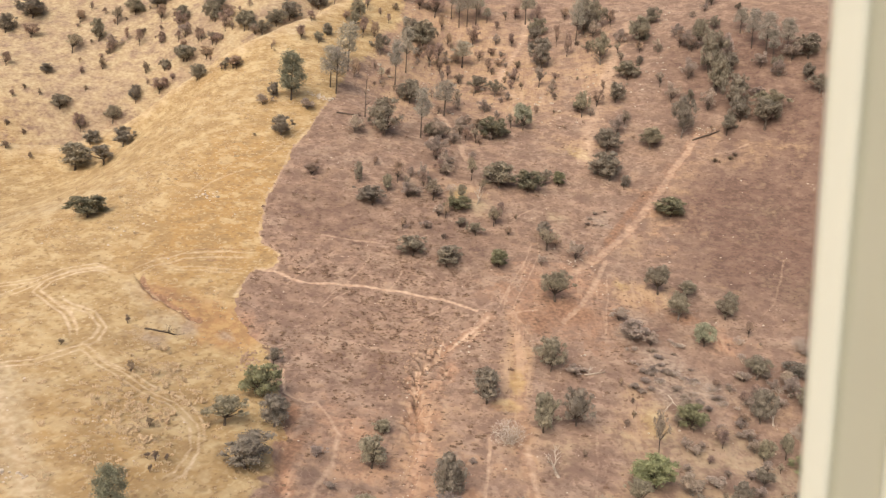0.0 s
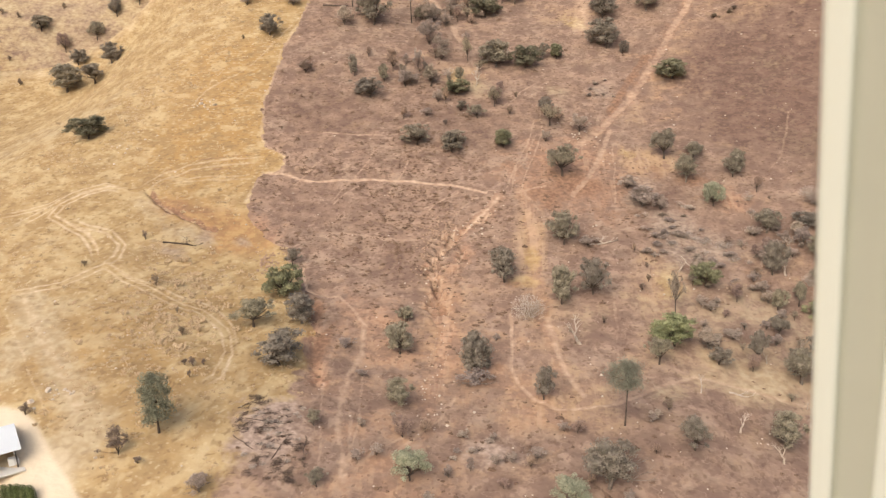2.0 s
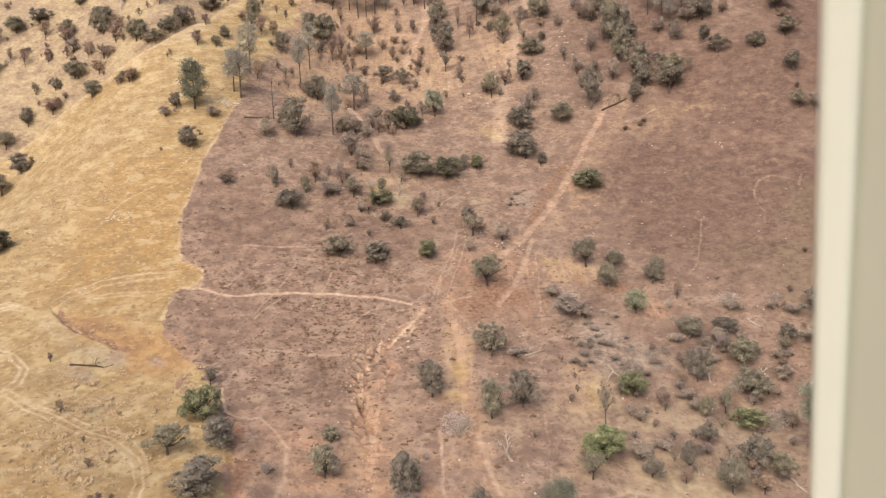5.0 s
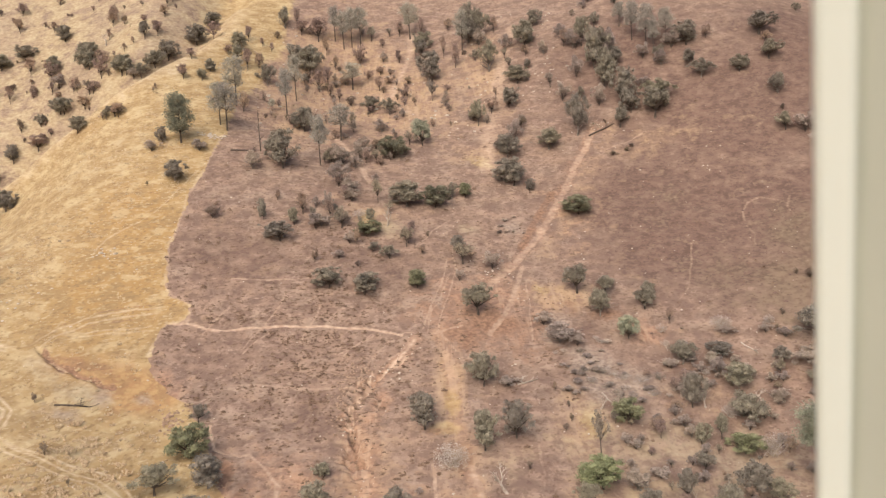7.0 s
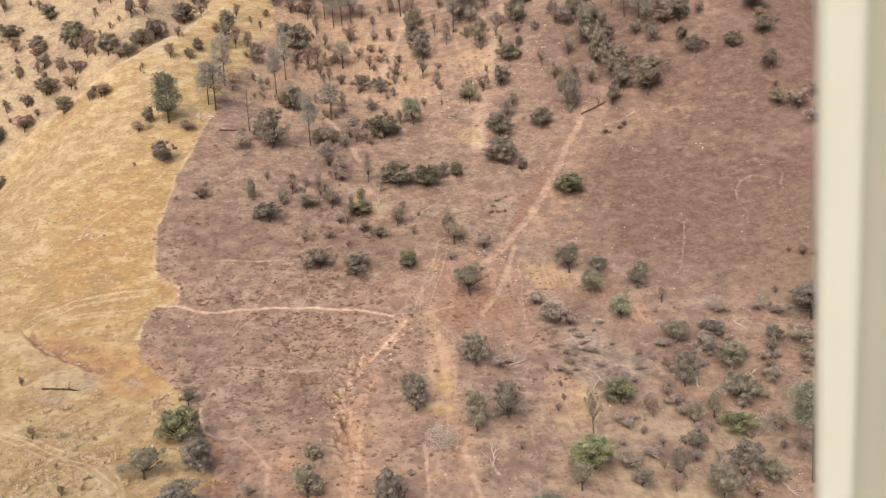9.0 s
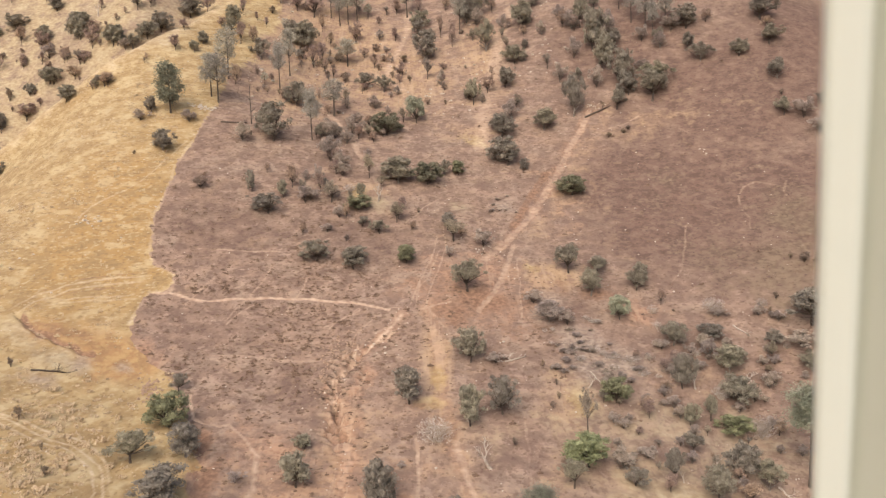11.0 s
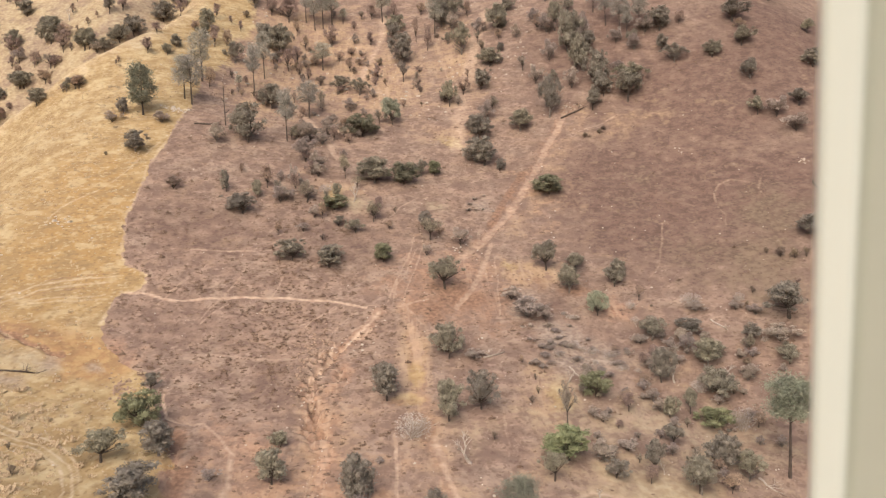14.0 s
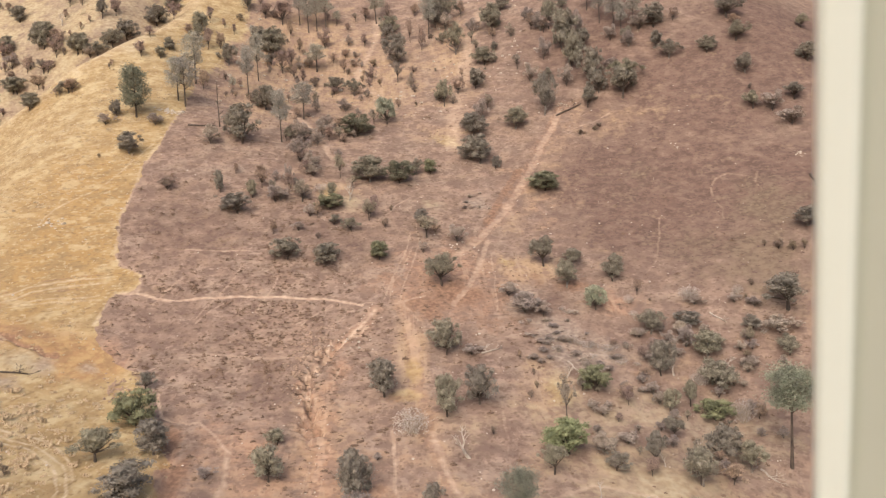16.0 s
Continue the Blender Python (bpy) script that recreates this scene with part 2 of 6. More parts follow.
GROUND = ground_material()
# leaf colours are lifted to hold the air haze, most of all the pale pines
LEAF = {
    "oak": leaf_material("grey_oak_leaves", (0.176, 0.154, 0.116), (0.31, 0.275, 0.211)),
    "dark": leaf_material("dark_oak_leaves", (0.172, 0.15, 0.117), (0.298, 0.264, 0.208)),
    "green": leaf_material("green_leaves", (0.13, 0.128, 0.08), (0.26, 0.255, 0.152)),
    "bright": leaf_material("bright_green_leaves", (0.15, 0.165, 0.085), (0.315, 0.335, 0.175)),
    "pine": leaf_material("pine_needles", (0.13, 0.13, 0.096), (0.245, 0.245, 0.18)),
    "tall": leaf_material("grey_green_needles", (0.169, 0.173, 0.128), (0.288, 0.297, 0.217)),
    "pale": leaf_material("hazed_pine_needles", (0.278, 0.260, 0.220), (0.460, 0.428, 0.354)),
    "brush": leaf_material("grey_brown_brush", (0.265, 0.215, 0.18), (0.45, 0.37, 0.312)),
    "brown": leaf_material("scorched_leaves", (0.25, 0.178, 0.138), (0.42, 0.303, 0.232)),
    "sparse": leaf_material("thin_oak_leaves", (0.2, 0.166, 0.125), (0.36, 0.302, 0.232)),
    "bush": leaf_material("dark_bush_leaves", (0.162, 0.122, 0.092), (0.28, 0.213, 0.158)),
    "sage": leaf_material("sage_leaves", (0.215, 0.225, 0.160), (0.40, 0.405, 0.295)),
    "hedge": leaf_material("hedge_leaves", (0.052, 0.064, 0.028), (0.144, 0.170, 0.071)),
    "snag": leaf_material("snag_twigs", (0.112, 0.090, 0.067), (0.192, 0.154, 0.114)),
    "slash": leaf_material("charred_twigs", (0.10, 0.07, 0.057), (0.26, 0.19, 0.15)),
    "white": leaf_material("bleached_twigs", (0.38, 0.325, 0.285), (0.60, 0.53, 0.48)),
    "dead": leaf_material("dead_twigs", (0.24, 0.19, 0.155), (0.44, 0.37, 0.31)),
}
BARK = bark_material("charred_bark", (0.055, 0.043, 0.036), (0.15, 0.115, 0.092))
DRY_BARK = bark_material("scorched_limbs", (0.075, 0.052, 0.042), (0.21, 0.155, 0.125))
GREY_BARK = bark_material("grey_bark", (0.10, 0.082, 0.068), (0.34, 0.285, 0.24))
PALE_BARK = bark_material("bleached_wood", (0.36, 0.29, 0.235), (0.62, 0.54, 0.46))
TUFT_DARK = leaf_material("dark_tufts", (0.095, 0.058, 0.042), (0.21, 0.134, 0.096))
TUFT_GOLD = leaf_material("golden_tufts", (0.33, 0.225, 0.11), (0.58, 0.465, 0.275))
STONE = paint_material("pale_stone", (0.46, 0.37, 0.29), (0.72, 0.64, 0.54), 1.2, 0.9)
CREAM = paint_material("cream_post_paint", (0.75, 0.82, 0.755), (0.82, 0.875, 0.815), 0.15, 0.45)
OLIVE = paint_material("olive_post_strip", (0.47, 0.50, 0.425), (0.54, 0.57, 0.49), 0.15, 0.6)

# ---- terrain ----
LATTICE = (
    (-1.2, 5.7, 17.1, 0.9, 12.6, 0, -1.7),
    (1.5, 8.5, -5.5, -5.1, -2.7, -13.8, 0.3),
    (2.4, 6.8, -6.9, 6.4, -1, 0.3, 9.5),
    (-7.7, 5.6, 9.3, -3.4, -4, -3.2, -1.5),
    (-19.2, 19.7, -5.2, 6.3, -0.2, 3.1, 12.3),
    (-6, 17.3, -3.2, -4.4, 4.8, 11.7, 11.8),
    (5.8, 8.3, 2.8, 0.2, 0.9, 1.4, 1.4),
)
BACK_GULLY = [(-190, 92), (-150, 108), (-122, 116), (-106, 113), (-93, 115), (-83, 127), (-77, 145), (-72, 175)]


def near_line(x, y, line):
    d = np.full(np.shape(x), 1e9)
    for (ax, ay), (bx, by) in zip(line[:-1], line[1:]):
        u = np.clip(((x - ax) * (bx - ax) + (y - ay) * (by - ay)) / ((bx - ax) ** 2 + (by - ay) ** 2), 0, 1)
        d = np.minimum(d, np.hypot(x - ax - u * (bx - ax), y - ay - u * (by - ay)))
    return d


def hill(x, y):
    """Height of the smooth hillside: a slope that steepens uphill, with broad swells and a gully behind the ridge."""
    x, y = np.asarray(x, float), np.asarray(y, float)
    low = np.maximum(y, -130.0) + 0.25 * np.clip(y + 130, -60, 0)
    high = np.minimum(low, 420.0)
    z = 0.45 * high + 0.0016 * np.clip(high - 70, 0, 110) ** 2 + 0.35 * np.clip(high - 180, 0, None)
    z = z - 0.25 * np.clip(y - 470, 0, 700)
    for j, row in enumerate(LATTICE):
        for i, a in enumerate(row):
            z = z + a * np.exp(-((x + 135 - 45 * i) ** 2 + (y + 90 - 45 * j) ** 2) / 2592.0)
    crest = [(a + 4, b - 13) for a, b in BACK_GULLY]
    return z - 12 * np.exp(-((near_line(x, y, BACK_GULLY) / 10) ** 2)) + 4 * np.exp(-((near_line(x, y, crest) / 8) ** 2))


BURN_EDGE = [(-45.0, 159.9), (-48.5, 132.9), (-55.5, 102.5), (-55.4, 73.5), (-56.2, 56.9), (-58.3, 40.3), (-58.4, 30.5), (-59.0, 22.6), (-57.0, 11.4), (-55.0, 8.4), (-50.2, 6.5), (-49.9, 2.9), (-54.1, 0.4), (-55.2, -4.0), (-55.7, -9.0), (-54.4, -12.7), (-49.0, -17.9)]
BURN_EDGE_LOW = [(-45.3, -20.0), (-40.4, -26.6), (-36.0, -36.7), (-33.5, -48.3), (-30.0, -59.5), (-28.6, -66.7), (-37.3, -69.5), (-38.2, -77.6), (-35.5, -85.3), (-30.3, -90.8)]
TRAIL = [(-53.4, 0.8), (-50.0, 1.8), (-45.3, 0.4), (-37.9, 0.7), (-28.2, 2.7), (-19.4, 3.1), (-10.3, 2.2), (-3.9, 1.0), (-0.3, -0.6)]
TRACK_W = [(-80.7, -14.5), (-87.2, -13.3), (-92.0, -17.3), (-95.4, -23.5), (-98.2, -27.9), (-100.4, -30.7)]
DOZER = [(61.5, 83.0), (58.0, 77.0), (53.7, 71.2), (47.7, 60.3), (42.6, 51.6), (37.1, 41.9), (32.4, 35.3), (28.4, 29.0), (24.5, 23.5), (19.6, 15.9)]
DOZER_B = [(30.8, 28.8), (29.1, 22.0), (27.4, 16.1), (25.9, 11.9), (24.3, 8.0), (21.7, 4.2), (19.7, 0.5)]
DOWN = [(7.6, 0.5), (9.4, -3.3), (9.9, -11.6), (10.5, -20.9), (11.4, -30.5), (12.6, -39.9), (13.9, -51.1)]
GULLY = [(2.5, -2.5), (-1.2, -7.9), (-5.3, -12.1), (-7.9, -14.6), (-10.0, -17.6), (-12.0, -21.6), (-10.7, -25.2), (-9.9, -29.0), (-11.0, -32.7), (-8.5, -35.8), (-6.4, -39.2), (-7.5, -44.3), (-8.4, -53.2), (-8.1, -61.6), (-7.9, -71.2)]
EROSION = [(-76.5, -13.2), (-73.5, -16.0), (-71.1, -17.3), (-68.6, -17.4), (-66.8, -18.5), (-64.5, -18.6), (-62.7, -19.6), (-60.0, -19.5)]
DOZER_BANK_SHADE = [(44.2, 59.5), (38.8, 51.1), (31.7, 36.7)]
THREADS = ([(1.0, -6.8), (-1.0, -9.0), (-4.1, -10.6), (-7.4, -13.8), (-9.4, -16.0), (-11.0, -17.1), (-11.7, -18.8), (-10.2, -22.4), (-11.3, -25.0)], [(-10.6, -17.4), (-8.1, -14.4), (-7.1, -10.5)], [(-39.3, -24.8), (-37.9, -28.9), (-36.8, -31.8), (-34.0, -32.4), (-31.7, -33.2)])
UNDERCUT = [(-10.8, -25.0), (-10.1, -29.3), (-9.5, -32.4), (-7.8, -34.4)]
GULLY_W = [(-3.8, -1.9), (-8.5, -8.4), (-10.0, -12.9), (-11.3, -16.8), (-12.4, -19.8)]
PATH_A = [(5.1, -35.3), (5.7, -43.8), (5.6, -50.2), (6.8, -55.5), (9.4, -59.8), (13.7, -61.9), (18.0, -61.6), (22.8, -60.2), (27.8, -58.0), (33.2, -53.7), (38.6, -50.7), (44.3, -51.9), (49.9, -53.3), (57.4, -54.4)]
PATH_B = [(12.9, -36.7), (13.9, -44.8), (15.4, -51.7), (18.6, -58.2)]
SIDE_TRACK = [(26.2, -28.5), (26.1, -37.8), (25.3, -47.3), (24.5, -51.3)]
PATH_C = [(-39.3, -26.1), (-37.0, -31.3), (-33.4, -33.1), (-29.8, -33.2), (-26.2, -36.4), (-23.3, -40.7), (-22.5, -49.4), (-23.4, -58.7), (-22.7, -67.3), (-21.7, -75.3), (-19.5, -81.3), (-18.6, -85.8)]
PATH_E = [(-4.3, -60.9), (-6.0, -67.0), (-8.4, -71.0), (-11.7, -76.1), (-12.0, -79.6)]
LOOP = [(-80.4, -15.1), (-85.7, -13.8), (-89.7, -16.5), (-92.9, -21.9), (-93.4, -26.0), (-88.9, -28.6), (-83.8, -30.7), (-80.4, -34.5), (-77.8, -38.7)]
LOOP_OUT = [(-90.0, -26.5), (-84.6, -28.3), (-79.4, -28.9), (-75.3, -31.7), (-74.9, -35.9), (-76.6, -39.8)]
TRACK_S = [(-91.8, -51.3), (-85.7, -49.9), (-80.6, -46.8), (-77.5, -42.1), (-75.8, -39.1), (-69.5, -42.6), (-60.9, -45.6), (-53.8, -46.7), (-48.3, -50.2), (-44.9, -57.7), (-43.7, -66.4), (-45.5, -70.7)]
TRACK_T = [(-74.2, -38.8), (-69.0, -41.2), (-60.7, -43.3), (-52.7, -43.7), (-47.3, -48.1), (-43.4, -57.0)]
ROAD = [(-74.2, -81.7), (-71.1, -82.4), (-68.2, -84.4), (-65.1, -87.5), (-61.9, -90.8), (-58.3, -93.8), (-55.5, -96.5)]
TRACK_N = [(-80.1, -14.9), (-78.0, -11.3), (-75.2, -6.6), (-71.1, -2.9), (-62.9, 1.6), (-54.0, 4.7)]
TRACK_D = [(-80.0, -14.7), (-73.9, -16.8), (-66.4, -19.4), (-60.2, -20.8)]
TRACK_V = [(-92.1, -17.1), (-96.1, -22.1), (-102.4, -25.0), (-107.3, -25.8)]
TRACK_M = [(-76.3, -10.1), (-71.6, -7.3), (-65.6, -4.7), (-59.2, -2.3), (-53.6, 0.4)]
OLD_ROAD = [(-85.3, -52.5), (-81.3, -57.3), (-75.4, -64.1), (-70.5, -69.6), (-65.2, -75.3), (-60.7, -80.6)]
FAINT = ([(-85.7, -57.5), (-78.2, -66.8), (-71.5, -74.7), (-66.0, -81.0)], [(-27.0, -61.4), (-24.7, -73.5), (-23.0, -82.6)], [(-23.9, -62.0), (-20.3, -71.4), (-18.3, -84.4)], [(-21.0, -56.8), (-19.1, -70.8), (-18.5, -80.9)], [(-8.6, -69.4), (-12.8, -74.7), (-16.3, -80.0)], [(-44.6, 1.5), (-42.9, 3.8), (-41.8, 5.9)], [(-36.2, -5.4), (-34.2, -2.8), (-32.1, -0.8), (-30.5, 0.8)], [(-13.6, -5.4), (-11.3, -3.2), (-8.9, -1.2), (-7.4, 0.2)], [(-23.4, -14.6), (-19.9, -14.4), (-16.4, -14.6), (-12.8, -14.5), (-9.3, -14.5)], [(-3.6, -7.9), (-1.2, -6.1), (1.2, -3.3)], [(-58.1, 53.2), (-61.8, 41.7), (-65.1, 33.3), (-71.1, 26.8), (-74.5, 23.2), (-76.4, 17.4)], [(3.4, 32.8), (5.7, 36.2), (8.1, 40.5), (12.1, 45.3)], [(5.6, 5.6), (8.4, 10.0), (9.9, 15.8), (11.8, 22.3)], [(5.3, -0.4), (6.0, 4.1), (6.6, 8.6)], [(-0.4, 0.2), (4.9, -0.5), (9.6, 0.8), (13.6, 2.1)], [(8.2, 0.2), (10.1, -2.4), (11.6, -5.2)], [(-7.3, -0.4), (-9.6, -2.3), (-12.2, -3.9), (-14.8, -4.8)], [(-46.1, -1.4), (-43.3, 2.7), (-41.9, 5.1)], [(-23.9, -1.4), (-21.9, 3.2), (-19.9, 8.2)], [(-36.3, -4.3), (-32.6, 1.9), (-30.1, 6.0), (-28.4, 12.0)], [(-15.7, 22.4), (-23.4, 16.7), (-32.7, 15.3), (-41.9, 14.7)], [(-38.5, -13.7), (-28.3, -13.4), (-19.1, -14.3), (-12.1, -14.3)], [(30.9, 23.6), (30.7, 12.9), (29.9, 4.4), (29.6, -0.4)], [(7.6, 0.5), (9.1, 6.9), (11.3, 13.7), (13.5, 23.9), (12.8, 34.5)], [(4.4, 1.1), (6.5, 8.8), (10.2, 20.9), (11.1, 28.6)], [(60.6, 74.6), (66.0, 75.1), (72.7, 76.7), (77.6, 78.4)])
RED_RUN = [(-5.1, -17.5), (-7.0, -24.9), (-7.3, -33.9), (-7.5, -44.8), (-7.7, -53.1)]
RED_BANK = [(-34.0, -36.0), (-32.5, -43.6), (-30.7, -53.1), (-27.9, -61.8)]
RIGHT_LOOP = [(104.4, 40.8), (100.1, 43.9), (96.6, 42.9), (94.5, 40.4), (93.6, 36.8)]
RIGHT_HOOK = [(107.8, 41.3), (105.3, 37.1), (105.5, 33.5)]
RIGHT_PATH = [(93.5, 34.9), (94.0, 31.1), (92.9, 27.6)]
RIGHT_PATH_B = [(77.7, 33.7), (74.8, 25.6), (72.1, 18.4), (67.8, 13.8)]
UPPER_A = [(5.0, 172.0), (3.7, 152.5), (1.3, 141.8), (-2.9, 130.4), (-3.7, 117.3), (2.4, 108.9)]
UPPER_B = [(45.1, 148.3), (38.7, 131.8), (34.8, 115.0), (29.9, 96.7), (27.6, 82.5), (25.7, 71.4)]
UPPER_C = [(-25.6, 95.3), (-19.3, 85.7), (-12.9, 70.0), (-10.0, 62.2)]
# tan dry patches: x, y, half width, half depth, strength
TAN = [
    (-34, 108, 16, 26, 0.75),     (25, 80, 9, 6, 0.5), (38, 16, 9, 6, 0.8), (10, -14, 3.5, 11, 0.9), (-8, -36, 5, 16, 0.6), (36, -26, 5, 10, 0.6),
    (48, -48, 16, 9, 0.4), (-8, 46, 8, 5, 0.7), (0, 118, 20, 26, 0.9), (-25, 140, 26, 26, 0.9), (60, -14, 14, 6, 0.3),
    (30, 122, 10, 30, 0.6), (52, 40, 9, 18, 0.15), (80, 75, 20, 6, 0.25), (14, -60, 12, 8, 0.5),
]
ROCKS = (-58.2, 71.6)
PAD = (-63.2, -92.9)
CHARRED = [(65.8, -12.1, 26, 18, 0.38), (107.6, 77.4, 38, 26, 1.0), (145.2, 98.3, 34, 30, 1.0), (80.1, 110.0, 30, 24, 0.8), (71.8, 50.1, 24, 22, 1.0), (86.5, 44.2, 30, 20, 1.0), (110.4, 33.6, 26, 24, 1.0), (-6.5, 23.5, 14, 9, 0.4), (72.2, 34.3, 20, 16, 1.0), (85.3, 20.4, 20, 14, 0.7), (-43.3, 22.6, 16, 10, 0.5), (-37.7, -6.3, 14, 6, 0.35), (-18.1, -22.7, 9, 7, 0.35), (39.1, 3.1, 7, 7, 0.8), (42.2, -11.9, 9, 8, 0.4)]
OCHRE = [(-55.3, -18.5), (-66.4, -16.0), (-29.7, -50.8)]
RILLS = (-9.1, -16.5)
PEACH = [(-57.5, -23.2, 2.1, 7.9, 0.8), (-48.6, -19.3, 2.8, 2.1, 0.9)]
HUMPS = (-58.4, -48.9)
PINK = (51.3, 47.0)
RUST = (-63.6, -69.0)
TUFTY = (-22.3, -6.6)
GOLD_SPOTS = [(35, 19, 4, 4), (10, -19, 3, 6), (7.7, -26.1, 6, 3), (-10, 44, 5, 6), (38, -24, 5, 6.5), (-45, -22, 4, 3), (-33, -57, 6, 5), (24, 76, 6, 6), (-38, -88, 6, 2.5)]
# patches of other earth: x, y, half width, half depth, strength
PALE = [(-67.6, -23.4, 3.1, 3.2, 0.75), (-57.6, -38.6, 7.6, 4.5, 0.4), (46, -32, 20, 12, 0.42), (-4, 40, 4.5, 5, 0.6), (18, 44, 4, 4, 0.45), (40, -22, 7, 6, 0.4), (56, -28, 13, 9, 0.5), (-78, -64, 5, 13, 0.9), (-59, -86, 6, 8, 0.9), (-118, 22, 26, 20, 0.45), (-66, -23, 6, 4, 0.8), (-66, -30, 5, 3, 0.4), (-100, -40, 14, 12, 0.4), (-90, 60, 20, 14, 0.35), (50, -48, 15, 12, 0.7), (30, -56, 9, 5, 0.5), (68, -34, 14, 14, 0.5), (20, -42, 8, 12, 0.3)]
RUSTY = [(-47.1, -25.3, 1.6, 1.7, 0.55), (-65.4, -17.5, 2.5, 2.6, 0.35), (-67, -15, 7.5, 3.4, 0.5), (-30, -49, 2.4, 10, 0.75), (-34, -38, 2.2, 4.6, 0.8), (6, -26.5, 4.5, 1.8, 0.6), (14, -1, 6.5, 4.5, 0.8), (20, 4, 10, 6, 0.75), (9, 8, 7, 8, 0.5), (36, 6, 8, 5, 0.5), (26, -4, 7, 5, 0.45), (48, 10, 6.5, 3.4, 0.6), (16, -10, 2.4, 4.5, 0.4), (-50, -17, 3, 4, 0.3), (41, 12, 3, 5, 0.5)]
OLIVE_EARTH = [(94, 10, 14, 15, 0.75), (105, 27, 12, 14, 0.7), (32, -64, 8, 6, 0.4), (76, 50, 16, 14, 0.3), (82, 20, 14, 12, 0.5), (60, -48, 10, 10, 0.3)]
ASHY = [(-60.7, -23.1, 2.8, 3.1, 0.7), (-53.2, -20.6, 2.4, 2.0, 0.75), (-63.9, -30.4, 2.9, 1.6, 0.45), (30, 46, 5, 4.5, 0.6), (37, 7, 6.5, 5, 0.55), (52, -11, 10, 5, 0.6), (42, -6, 8, 7, 0.75), (47, -13, 10, 5, 0.85), (60, -12, 8, 5, 0.5), (-66, -30, 5, 3, 0.6), (35, 1, 5, 4, 0.6), (66, -30, 12, 10, 0.35)]


def wobble(x, y, s, seed):
    r = np.random.RandomState(seed)
    out = np.zeros(np.shape(x))
    for k in range(6):
        a, f, ph = r.uniform(0, 6.28), s * r.uniform(0.6, 2.2), r.uniform(0, 6.28)
        out = out + np.sin((x * np.cos(a) + y * np.sin(a)) * f + ph)
    return out / 6


def band(x, y, line, half, soft):
    return np.clip(1 - (near_line(x, y, line) - half) / soft, 0, 1)


def twin(x, y, line, gauge, half, soft):
    fade = np.minimum(np.hypot(x - line[0][0], y - line[0][1]), np.hypot(x - line[-1][0], y - line[-1][1])) / 5
    return np.clip(1 - (np.abs(near_line(x, y, line) - gauge) - half) / soft, 0, 1) * np.clip(fade, 0.25, 1)


def grassland(x, y):
    edge = sorted(BURN_EDGE + BURN_EDGE_LOW[:6], key=lambda q: q[1])
    ex = np.interp(y, [q[1] for q in edge], [q[0] for q in edge])
    ex = np.where(y < -68, -29.0 - 0.3 * (-68 - y), ex)
    ex = ex + 0.8 * wobble(x, y, 0.9, 3) + 0.7 * wobble(x, y, 2.2, 43) + 0.8 * wobble(x, y, 0.3, 4) + np.clip((y - 70) / 40, 0, 1) * 7 * wobble(x, y, 0.12, 5) + np.clip((-34 - y) / 15, 0, 1) * (4 * wobble(x, y, 0.22, 7) + 2 * wobble(x, y, 0.6, 17))
    soft = 1.2 + np.clip((y - 65) / 8, 0, 9) + np.clip((-30 - y) / 10, 0, 4)
    side = np.clip(0.5 + (ex - x) / soft, 0, 1)
    # the slope behind the ridge is duller and thinly grassed
    back = np.interp(x, [q[0] for q in BACK_GULLY], [q[1] for q in BACK_GULLY]) - 2
    side = np.where((y > back) & (x < -72), np.minimum(side, 0.44 + 0.26 * wobble(x, y, 0.12, 6)), side)
    top = np.clip((y - 105) / 40, 0, 1) * 0.26 * np.clip(1 - (x - 5) / 50, 0, 1)
    g = np.maximum(side, top)
    for a, b, rx, ry in GOLD_SPOTS:
        g = np.maximum(g, 0.6 * np.exp(-((x - a) / rx) ** 2 - ((y - b) / ry) ** 2))
    return g


def axis_steps(lo, hi, step, far):
    inner = list(np.arange(lo, hi + step / 2, step))
    outer, d, s = [], 0.0, step
    while d < far:
        s *= 1.16
        d += s
        outer.append(d)
    return np.array([lo - d for d in reversed(outer)] + inner + [hi + d for d in outer])


